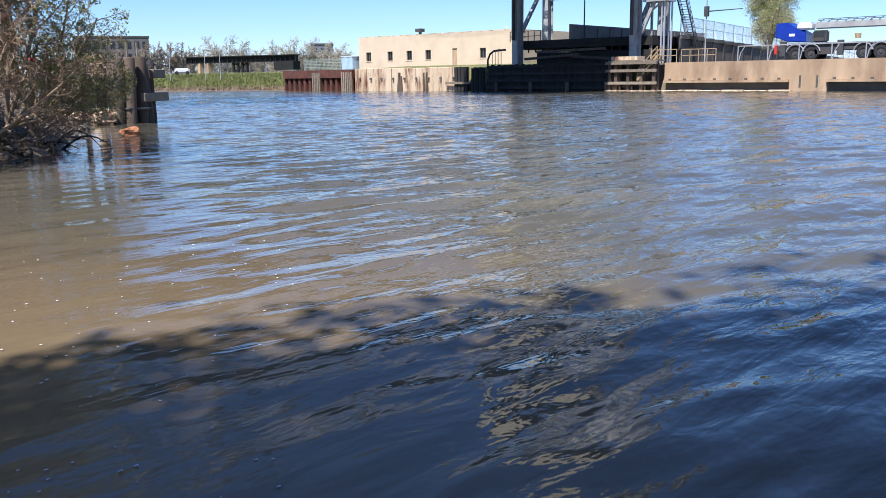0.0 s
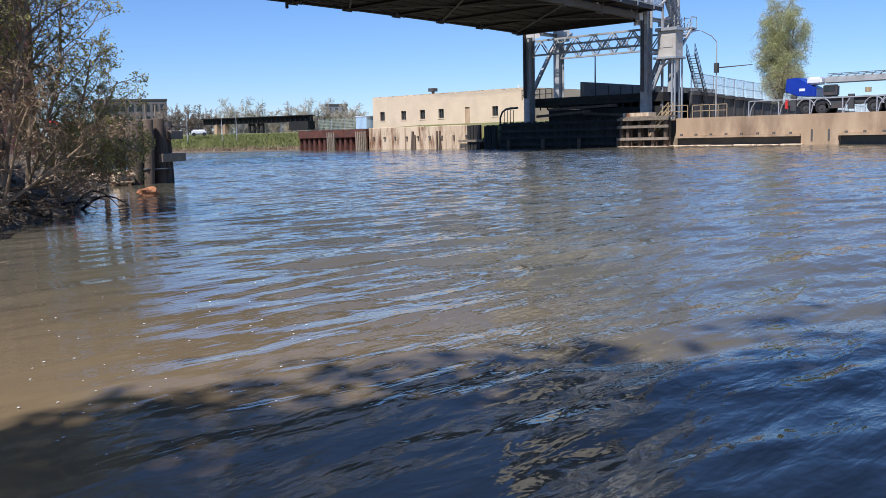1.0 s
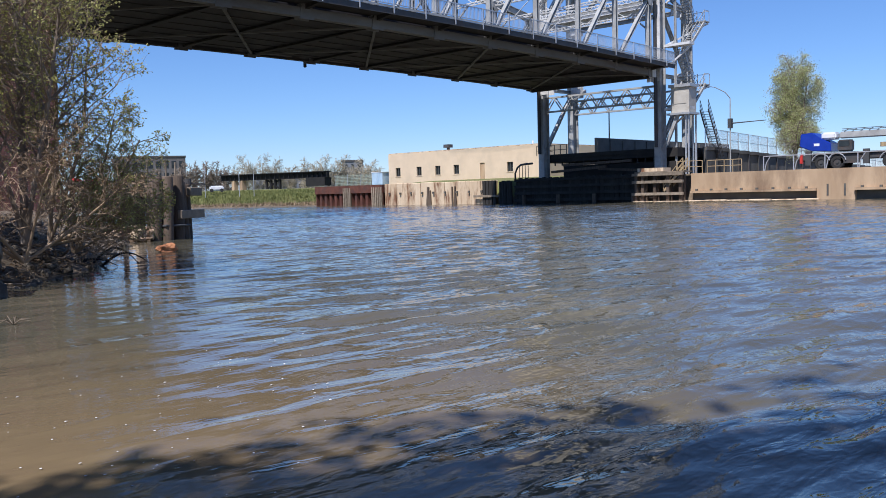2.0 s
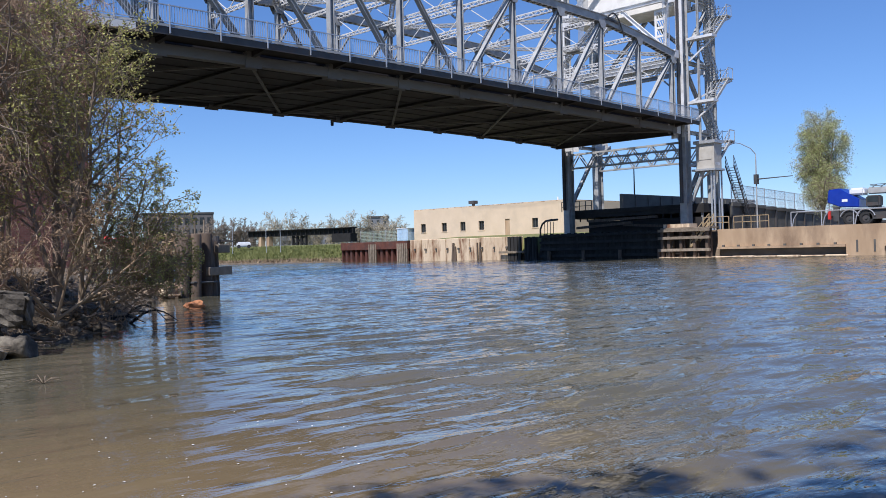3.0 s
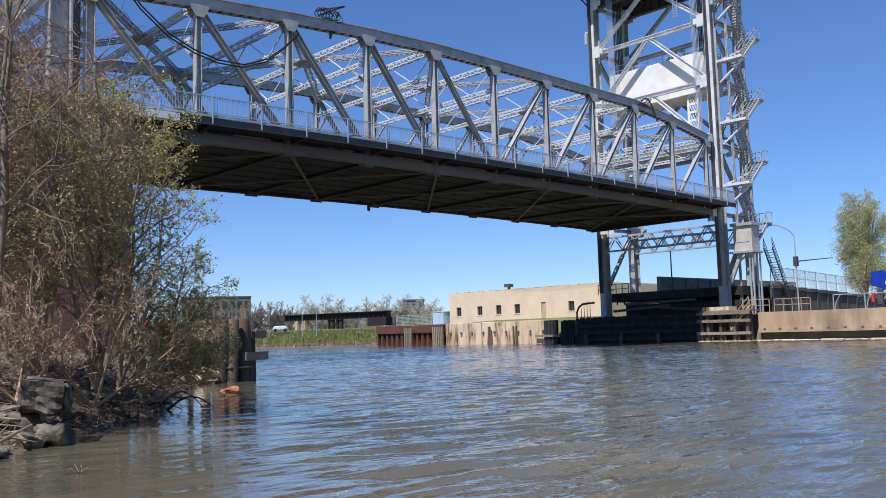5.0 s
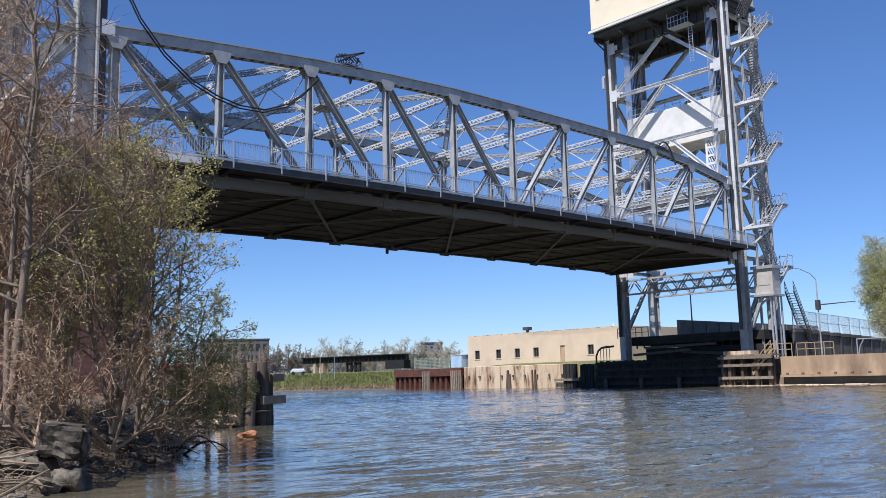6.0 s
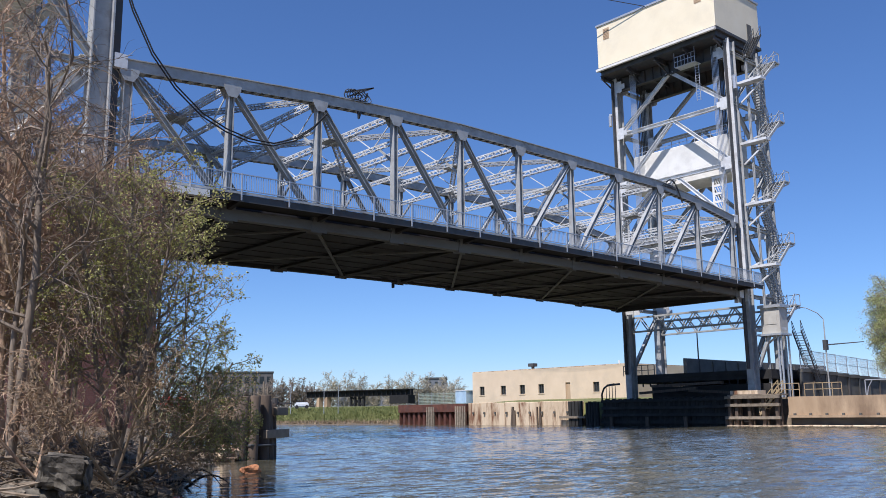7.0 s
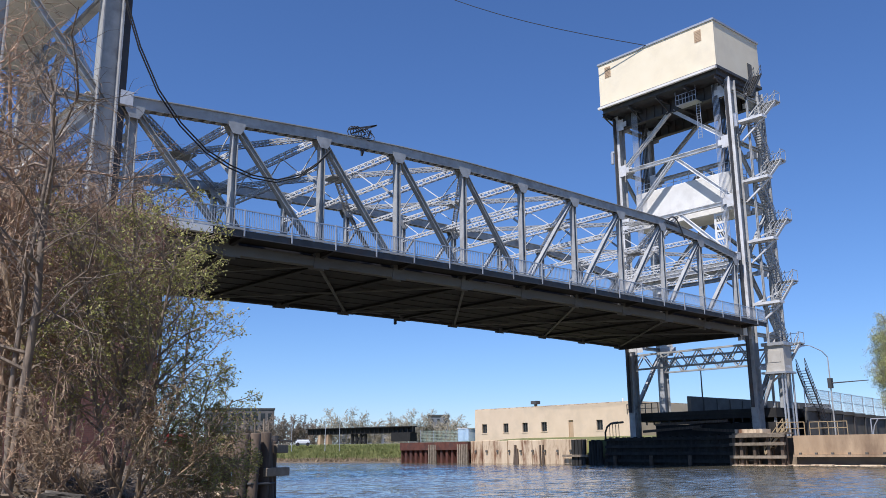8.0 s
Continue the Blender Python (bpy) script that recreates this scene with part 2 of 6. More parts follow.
def ground_material():
    m = material("bank_soil", (0.10, 0.075, 0.05), (0.20, 0.155, 0.105), 1.6, 0.95, bump=0.04, bump_scale=4, stain=(0.07, 0.06, 0.035), stain_scale=0.4, stain_amount=0.8)
    nt = m.node_tree
    n, l = nt.nodes, nt.links
    b = n["Principled BSDF"]
    old = b.inputs["Base Color"].links[0].from_socket
    geo = n.new("ShaderNodeNewGeometry")
    sep = n.new("ShaderNodeSeparateXYZ")
    l.new(geo.outputs["Position"], sep.inputs[0])
    # grass grows on the far bank above the shingle
    ns = n.new("ShaderNodeTexNoise")
    ns.inputs["Scale"].default_value, ns.inputs["Detail"].default_value = 0.9, 6
    l.new(geo.outputs["Position"], ns.inputs["Vector"])
    gr = n.new("ShaderNodeValToRGB")
    gr.color_ramp.elements[0].position, gr.color_ramp.elements[1].position = 0.3, 0.75
    gr.color_ramp.elements[0].color = (0.085, 0.11, 0.026, 1)
    gr.color_ramp.elements[1].color = (0.24, 0.22, 0.085, 1)
    l.new(ns.outputs[0], gr.inputs[0])
    zz = n.new("ShaderNodeMath")
    zz.operation = "MULTIPLY_ADD"
    zz.inputs[1].default_value = 1.2
    l.new(ns.outputs[0], zz.inputs[0])
    l.new(sep.outputs["Z"], zz.inputs[2])
    up = n.new("ShaderNodeMapRange")
    up.inputs["From Min"].default_value, up.inputs["From Max"].default_value = 1.2, 1.6
    l.new(zz.outputs[0], up.inputs["Value"])
    far = n.new("ShaderNodeMath")
    far.operation = "GREATER_THAN"
    far.inputs[1].default_value = 61.0
    l.new(sep.outputs["Y"], far.inputs[0])
    mul = n.new("ShaderNodeMath")
    mul.operation = "MULTIPLY"
    l.new(up.outputs[0], mul.inputs[0])
    l.new(far.outputs[0], mul.inputs[1])
    mx = n.new("ShaderNodeMixRGB")
    l.new(mul.outputs[0], mx.inputs[0])
    l.new(old, mx.inputs[1])
    l.new(gr.outputs[0], mx.inputs[2])
    l.new(mx.outputs[0], b.inputs["Base Color"])
    return m


ground = grid_mesh("ground",
                   lines([(-8, 22, 0.5), (22, 70, 6), (70, 80, 0.4), (80, 130, 4)], [-3000, -800, -300, -150, -80, -40, -20, 160, 220, 300, 450, 800, 3000]),
                   lines([(-4, 46, 0.5), (46, 92, 4), (92, 130, 0.8), (130, 260, 6)], [-3000, -800, -300, -150, -80, -40, -20, -10, 300, 450, 800, 3000]),
                   height, ground_material())
tagged(ground, "brown muddy river bank with grass on the far side", "ground", kind="structure")


def water_material():
    m = bpy.data.materials.new("river_water")
    m.use_nodes = True
    nt = m.node_tree
    n, l = nt.nodes, nt.links
    b = n["Principled BSDF"]
    b.inputs["Roughness"].default_value = 0.05
    b.inputs["IOR"].default_value = 1.36
    geo = n.new("ShaderNodeNewGeometry")
    silt = n.new("ShaderNodeTexNoise")
    silt.inputs["Scale"].default_value, silt.inputs["Detail"].default_value = 0.25, 5
    l.new(geo.outputs["Position"], silt.inputs["Vector"])
    cr = n.new("ShaderNodeValToRGB")
    cr.color_ramp.elements[0].position, cr.color_ramp.elements[1].position = 0.3, 0.7
    cr.color_ramp.elements[0].color = (0.072, 0.07, 0.05, 1)
    cr.color_ramp.elements[1].color = (0.135, 0.122, 0.082, 1)
    l.new(silt.outputs[0], cr.inputs[0])
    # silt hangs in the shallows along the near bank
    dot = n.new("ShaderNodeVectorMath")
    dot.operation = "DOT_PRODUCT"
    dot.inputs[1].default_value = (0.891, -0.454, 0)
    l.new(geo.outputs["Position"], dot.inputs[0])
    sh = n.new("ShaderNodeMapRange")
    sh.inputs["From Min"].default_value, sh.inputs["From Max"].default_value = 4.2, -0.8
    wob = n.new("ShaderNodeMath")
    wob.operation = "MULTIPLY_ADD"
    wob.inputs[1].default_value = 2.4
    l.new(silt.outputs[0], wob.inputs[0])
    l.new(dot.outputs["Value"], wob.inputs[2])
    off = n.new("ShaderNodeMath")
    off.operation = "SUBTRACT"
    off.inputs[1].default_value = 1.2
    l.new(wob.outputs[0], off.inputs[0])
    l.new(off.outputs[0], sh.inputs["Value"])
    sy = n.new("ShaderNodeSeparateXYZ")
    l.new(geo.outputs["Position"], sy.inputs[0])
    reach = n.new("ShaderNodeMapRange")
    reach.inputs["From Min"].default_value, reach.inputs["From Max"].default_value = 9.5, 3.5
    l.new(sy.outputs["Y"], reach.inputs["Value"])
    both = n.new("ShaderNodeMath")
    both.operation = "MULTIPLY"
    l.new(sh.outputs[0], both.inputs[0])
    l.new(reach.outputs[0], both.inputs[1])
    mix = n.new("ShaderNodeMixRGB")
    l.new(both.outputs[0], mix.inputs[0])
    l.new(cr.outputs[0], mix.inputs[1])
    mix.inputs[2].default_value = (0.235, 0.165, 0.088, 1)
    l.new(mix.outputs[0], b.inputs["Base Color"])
    b.inputs["Specular IOR Level"].default_value = 0.6
    # calmer in the lee of the bank
    calm = n.new("ShaderNodeMapRange")
    calm.inputs["From Min"].default_value, calm.inputs["From Max"].default_value = 0.6, 4.2
    calm.inputs["To Min"].default_value, calm.inputs["To Max"].default_value = 0.22, 1.0
    l.new(off.outputs[0], calm.inputs["Value"])
    last = None
    for scale, dist, turn, stretch, detail in ((0.85, 0.105, 0.45, 3.2, 2), (1.9, 0.07, 0.5, 3.0, 2), (4.8, 0.03, 0.5, 2.6, 3), (13.0, 0.006, 0.45, 2.0, 2)):
        mp = n.new("ShaderNodeMapping")
        mp.inputs["Rotation"].default_value = (0, 0, turn)
        mp.inputs["Scale"].default_value = (1 / stretch, 1, 1)
        l.new(geo.outputs["Position"], mp.inputs[0])
        w = n.new("ShaderNodeTexNoise")
        w.inputs["Scale"].default_value, w.inputs["Detail"].default_value = scale, detail
        w.inputs["Distortion"].default_value = 0.4
        l.new(mp.outputs[0], w.inputs["Vector"])
        bp = n.new("ShaderNodeBump")
        bp.inputs["Strength"].default_value, bp.inputs["Distance"].default_value = 1.0, dist
        l.new(w.outputs[0], bp.inputs["Height"])
        l.new(calm.outputs[0], bp.inputs["Strength"])
        if last:
            l.new(last.outputs[0], bp.inputs["Normal"])
        last = bp
    l.new(last.outputs[0], b.inputs["Normal"])
    return m


def graded(a, b, c, fine, coarse, far):
    """Grid lines: fine from a to b, widening to coarse at c, then a few far ones."""
    out = [a]
    while out[-1] < c:
        u = min(1.0, max(0.0, (out[-1] - b) / (c - b) * 2.5))
        out.append(out[-1] + fine + (coarse - fine) * u)
    return np.array([f for f in far if f < a] + out + [f for f in far if f > out[-1] + 1])


WX = graded(-1.0, 14.0, 78.0, 0.075, 0.27, [-160, -60, -20, 100, 160])
WY = graded(-2.0, 16.0, 122.0, 0.075, 0.30, [-470, -200, -60, -20, 160, 240, 430])


def waves(x, y):
    """Wind ripples: a sum of short waves, each left out where the grid is too coarse for it, calmer in the lee of the near bank."""
    rng = np.random.RandomState(3)
    sx = np.gradient(WX)[None, :]
    sy = np.gradient(WY)[:, None]
    step = np.maximum(sx, sy) + 0 * x
    z = np.zeros_like(x)
    warp = 0.5 * np.sin(x * 0.31 + 1.3 * np.sin(y * 0.23)) + 0.4 * np.sin(y * 0.37 - x * 0.19)
    for i in range(54):
        lam = 0.18 * (1.7 / 0.18) ** rng.rand()
        az = radians(-24 + rng.normal(0, 20))
        k = 2 * math.pi / lam
        ph = (-math.sin(az) * (x + warp) + math.cos(az) * (y + warp * 0.7)) * k + rng.rand() * 6.28
        keep = np.clip(lam / step / 2.0 - 1, 0, 1)
        w = np.sin(ph)
        z += keep * 0.0035 * lam * (w + 0.25 * np.cos(2 * ph))
    gust = 0.75 + 0.35 * np.sin(x * 0.17 + 0.6 * np.sin(y * 0.11)) * np.sin(y * 0.21 + 0.08 * x)
    lee = np.clip(0.22 + (x * 0.891 - y * 0.454 - 0.4) / 3.2, 0.22, 1.0)
    return z * gust * lee


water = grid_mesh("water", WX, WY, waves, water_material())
tagged(water, "rippled brown river water reflecting blue sky", "water", kind="structure")

# ---- lift span ----
X0, PANEL, YN, YF, ZC = 17.1, 6.1, 44.5, 59.0, 12.06
ZT = [19.2, 19.75, 20.25, 20.6, 20.82, 20.84, 20.82, 20.78, 20.74, 20.12, 19.2]
NX = [X0 + PANEL * k for k in range(11)]
YM = (YN + YF) / 2


def plate(bm, outline, y, t):
    """A flat plate t thick, from its outline in x and z."""
    ring = [[bm.verts.new((x, y + d, z)) for x, z in outline] for d in (-t / 2, t / 2)]
    bm.faces.new(ring[0])
    bm.faces.new(ring[1][::-1])
    n = len(outline)
    for i in range(n):
        bm.faces.new((ring[0][i], ring[1][i], ring[1][(i + 1) % n], ring[0][(i + 1) % n]))
    bmesh.ops.recalc_face_normals(bm, faces=bm.faces[:])


def lift_span():
    span = thing("lift_bridge_span", "raised grey riveted steel truss span with dark underside", "bridge")
    span.location = (0, 0, 0.85)
    for y in (YN, YF):
        bm = B()
        for k in range(10):
            a, b = Vector((NX[k] - (0.3 if k == 0 else 0), y, ZT[k])), Vector((NX[k + 1] + (0.4 if k == 9 else 0), y, ZT[k + 1]))
            beam(bm, a + Vector((0, 0, 0.33)), b + Vector((0, 0, 0.33)), 0.72, 0.06)
            for s in (-0.24, 0.24):
                beam(bm, a + Vector((0, s, 0)), b + Vector((0, s, 0)), 0.05, 0.62)
            n = 9
            for i in range(n):  # batten plates below the chord
                p = a.lerp(b, (i + 0.5) / n) - Vector((0, 0, 0.31))
                beam(bm, p - Vector((0.16, 0, 0)), p + Vector((0.16, 0, 0)), 0.5, 0.03)
        part("top_chord", bm, STEEL, span)
        bm = B()
        beam(bm, (NX[0] - 0.4, y, ZC), (NX[10] + 0.6, y, ZC), 0.52, 0.6)
        bmesh.ops.bevel(bm, geom=bm.edges[:], offset=0.02, segments=1, affect="EDGES")
        # shade is in both colours: dim near chord, darker far one
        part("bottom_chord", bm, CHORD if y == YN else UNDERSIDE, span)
        for k in range(11):
            bm = B()
            w = 0.5 if k in (0, 10) else 0.36
            h_beam(bm, (NX[k], y, ZC), (NX[k], y, ZT[k] - 0.3), 0.42, w, up=(1, 0, 0), t=0.05)
            part("vertical", bm, STEEL, span)
            for z, sz in ((ZT[k] - 0.35, 1), (ZC - 0.05, -1)):  # gusset plates
                bm = B()
                for s in (-0.27, 0.27):
                    plate(bm, [(NX[k] + dx, z + dz * (sz if sz > 0 else -1.7)) for dx, dz in ((-0.58, 0.22), (0.58, 0.22), (0.5, -0.12), (0.26, -0.5), (-0.26, -0.5), (-0.5, -0.12))], y + s * 1.03, 0.03)
                # lower gussets get the chord's shade-dimmed colour
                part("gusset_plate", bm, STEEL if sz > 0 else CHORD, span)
        for j in range(5):
            for a, b in ((j, j + 1), (10 - j, 9 - j)):
                bm = B()
                h_beam(bm, (NX[a], y, ZT[a] - 0.2), (NX[b], y, ZC + 0.3), 0.36, 0.32 if j < 4 else 0.24, up=(1, 0, 0), t=0.05)
                part("diagonal", bm, STEEL, span)
    # sway frames and top laterals between the two trusses
    for k in range(11):
        bm = B()
        lattice(bm, (NX[k], YN, ZT[k] - 0.1), (NX[k], YF, ZT[k] - 0.1), 0.3, 0.42, pitch=0.42, t=0.07)
        zb = ZT[k] - (1.9 if 0 < k < 10 else 1.6)
        lattice(bm, (NX[k], YN, zb), (NX[k], YF, zb), 0.2, 0.32, pitch=0.4, t=0.06, sides=False)
        # struts and braces in the lighter copy, for lacing bright with sun
        part("sway_strut", bm, STEEL_LIGHT, span)
        n = 6
        for i in range(n):
            y0, y1 = YN + (YF - YN) * i / n, YN + (YF - YN) * (i + 1) / n
            za, zc = (zb, ZT[k] - 0.2) if i % 2 else (ZT[k] - 0.2, zb)
            bar("sway_brace", (NX[k], y0, za), (NX[k], y1, zc), 0.06, 0.06, STEEL_LIGHT, span)
        for y, s in ((YN, 1), (YF, -1)):
            bar("knee_brace", (NX[k], y, zb - 1.5), (NX[k], y + s * 1.8, zb), 0.14, 0.14, STEEL, span)
    for k in range(0, 10, 2):  # laterals cross over two panels
        for ya, yb in ((YN, YF), (YF, YN)):
            bm = B()
            mid = (NX[k + 1], YM, ZT[k + 1] - 0.02)
            lattice(bm, (NX[k], ya, ZT[k]), mid, 0.42, 0.3, pitch=0.36, t=0.065)
            lattice(bm, mid, (NX[k + 2], yb, ZT[k + 2]), 0.42, 0.3, pitch=0.36, t=0.065)
            part("top_lateral", bm, STEEL, span)
        bm = B()
        box(bm, NX[k + 1] - 0.8, NX[k + 1] + 0.8, YM - 0.75, YM + 0.75, ZT[k + 1] - 0.24, ZT[k + 1] - 0.2)
        part("lateral_plate", bm, STEEL, span)
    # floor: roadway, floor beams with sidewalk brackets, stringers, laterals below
    # floor parts take the underside colour, shade included
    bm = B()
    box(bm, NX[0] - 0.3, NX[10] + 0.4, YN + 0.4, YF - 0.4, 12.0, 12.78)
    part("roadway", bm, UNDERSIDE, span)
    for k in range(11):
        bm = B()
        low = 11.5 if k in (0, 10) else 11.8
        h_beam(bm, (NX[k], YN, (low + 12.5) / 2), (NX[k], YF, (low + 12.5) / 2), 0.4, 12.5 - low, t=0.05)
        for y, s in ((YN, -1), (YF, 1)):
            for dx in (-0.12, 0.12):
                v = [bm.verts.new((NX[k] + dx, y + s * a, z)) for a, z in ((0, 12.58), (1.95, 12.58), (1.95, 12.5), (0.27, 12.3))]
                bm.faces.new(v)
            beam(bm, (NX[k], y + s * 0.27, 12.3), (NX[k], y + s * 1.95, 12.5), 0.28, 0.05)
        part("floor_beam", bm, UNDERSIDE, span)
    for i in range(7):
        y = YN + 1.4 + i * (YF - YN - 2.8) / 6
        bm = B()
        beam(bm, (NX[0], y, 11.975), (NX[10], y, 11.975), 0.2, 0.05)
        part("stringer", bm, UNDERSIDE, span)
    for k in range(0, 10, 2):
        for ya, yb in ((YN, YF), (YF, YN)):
            # laterals in the dimmed chord colour, shade included
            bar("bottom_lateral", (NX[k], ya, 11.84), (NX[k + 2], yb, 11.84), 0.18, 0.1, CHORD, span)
    for k in range(0, 10):  # drain spouts under the far edge
        bm = B()
        tube(bm, [(NX[k] + 3, YF + 1.85, 12.5), (NX[k] + 3, YF + 1.85, 12.25)], 0.12, 6, True)
        part("drain_spout", bm, STEEL_DARK, span)
    bm = B()
    tube(bm, [(48.3, YF + 1.9, 12.5), (48.3, YF + 1.9, 12.2)], 0.03, 6, True)
    tube(bm, [(48.3, YF + 1.9, 12.28), (48.3, YF + 1.9, 12.1), (48.3, YF + 1.9, 11.65), (48.3, YF + 1.9, 11.6)], [0.06, 0.14, 0.14, 0.08], 8, True)
    part("navigation_lamp", bm, STEEL_DARK, span, "dark hanging navigation lamp")
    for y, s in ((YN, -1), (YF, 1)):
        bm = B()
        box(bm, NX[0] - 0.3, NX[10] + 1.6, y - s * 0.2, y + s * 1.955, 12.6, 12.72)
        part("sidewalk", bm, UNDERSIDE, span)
        bm = B()
        box(bm, NX[0] - 0.3, NX[10] + 1.6, y + s * 2.003, y + s * 2.06, 12.82, 12.96)
        # far fascia darker than the near one: deck shade put into the colour
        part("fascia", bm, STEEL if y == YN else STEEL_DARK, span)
        bm = B()
        box(bm, NX[0] - 0.3, NX[10] + 1.6, y + s * 1.96, y + s * 2.0, 12.4, 12.81)
        part("edge_stringer", bm, STEEL_DARK, span)
        step = PANEL / 2
        balusters = B()
        for i in range(21):
            x = NX[0] - 0.2 + i * step
            bm = B()
            beam(bm, (x, y + s * 2.1, 12.45), (x, y + s * 2.1, 14.0), 0.065, 0.065)
            part("railing_post", bm, GALV, span)
            e = min(x + step, NX[10] + 1.5)
            bar("handrail", (x, y + s * 2.05, 13.95), (e, y + s * 2.05, 13.95), 0.06, 0.06, GALV, span)
            bar("bottom_rail", (x, y + s * 2.05, 13.05), (e, y + s * 2.05, 13.05), 0.05, 0.05, GALV, span)
            for q in range(1, 20):
                u = x + (e - x) * q / 20
                beam(balusters, (u, y + s * 2.05, 13.05), (u, y + s * 2.05, 13.95), 0.024, 0.024)
        tagged(part("railing_infill", balusters, GALV, span), kind="stuff")
    bm = B()
    box(bm, 16.5, 20.9, YN - 2.5, YN - 2.15, 12.28, 12.66)
    part("sidewalk_end_beam", bm, WHITE, span, "pale concrete sidewalk edge beam")
    # light bracket and coiled cable on the top chord
    bm = B()
    for a, b in (((31.2, 21.15), (33.4, 21.95)), ((31.4, 20.9), (33.5, 22.0)), ((32.2, 20.9), (32.3, 19.6)), ((32.3, 19.6), (33.0, 21.5))):
        beam(bm, (a[0], YN - 0.2, a[1]), (b[0], YN - 0.2, b[1]), 0.1, 0.1)
    for i in range(7):
        c = Vector((31.5 + i * 0.22, YN - 0.3, 21.05 + 0.05 * (i % 3)))
        tube(bm, [c + Vector((0.42 * math.cos(q), 0.1 * math.sin(q * 2), 0.34 * math.sin(q))) for q in np.linspace(0, 6.0, 10)], 0.035, 5)
    part("cable_bracket", bm, STEEL_DARK, span, "rusty bracket with coiled cable on the top chord")
    bm = B()
    for i in range(6):
        a = Vector((NX[8] + 0.2 + i * 0.25, YN - 0.35, 20.7))
        beam(bm, a, a + Vector((0.9, 0, 0.5 - 0.12 * i)), 0.07, 0.07)
    tube(bm, [(NX[8] + 0.8 + 2.4 * u, YN - 0.4, 21.1 + 0.6 * math.sin(u * 3.1) - 1.6 * u * u) for u in np.linspace(0, 1, 12)], 0.07, 6)
    part("cable_bracket", bm, STEEL_DARK, span, "bracket with a looped black cable")
    for y in (YN, YF):  # end shoes that run on the tower guides
        for x, s in ((NX[0], -1), (NX[10], 1)):
            for z in (ZT[0] + 0.15, ZC):
                bm = B()
                box(bm, min(x + s * 0.15, x + s * 0.85), max(x + s * 0.15, x + s * 0.85), y - 0.35, y + 0.35, z - 0.4, z + 0.4)
                part("guide_shoe", bm, STEEL_LIGHT, span)
    # slight camber of the floor, fading out up the truss
    for ob in span.children:
        bm = B()
        bm.from_mesh(ob.data)
        if max(v.co.x for v in bm.verts) - min(v.co.x for v in bm.verts) > 20:
            for x in NX:
                bmesh.ops.bisect_plane(bm, geom=bm.verts[:] + bm.edges[:] + bm.faces[:], plane_co=(x, 0, 0), plane_no=(1, 0, 0))
        for v in bm.verts:
            u = (v.co.x - NX[5]) / 30.5
            v.co.z += (0.1 - 0.32 * u * u) * min(1.0, max(0.0, (18.5 - v.co.z) / 4))
        bm.to_mesh(ob.data)
        bm.free()
    return span


lift_span()

# ---- towers ----
TX, TR = 80.25, 86.0
NODES = [5.4, 12.6, 19.7, 26.4, 32.8, 38.4]


def flight(bm, a, b, width, n, rail=1.0):
    """An open steel stair from a up to b along x: two stringers, treads, handrails."""
    a, b = Vector(a), Vector(b)
    for s in (-1, 1):
        o = Vector((0, s * width / 2, 0))
        beam(bm, a + o, b + o, 0.05, 0.22)
        for h in (rail, rail * 0.55):
            beam(bm, a + o + Vector((0, 0, h)), b + o + Vector((0, 0, h)), 0.045, 0.045)
        for i in range(4):
            p = a.lerp(b, i / 3) + o
            beam(bm, p, p + Vector((0, 0, rail)), 0.04, 0.04)
    for i in range(1, n):
        p = a.lerp(b, i / n)
        box(bm, p.x - 0.12, p.x + 0.12, p.y - width / 2, p.y + width / 2, p.z - 0.02, p.z + 0.02)


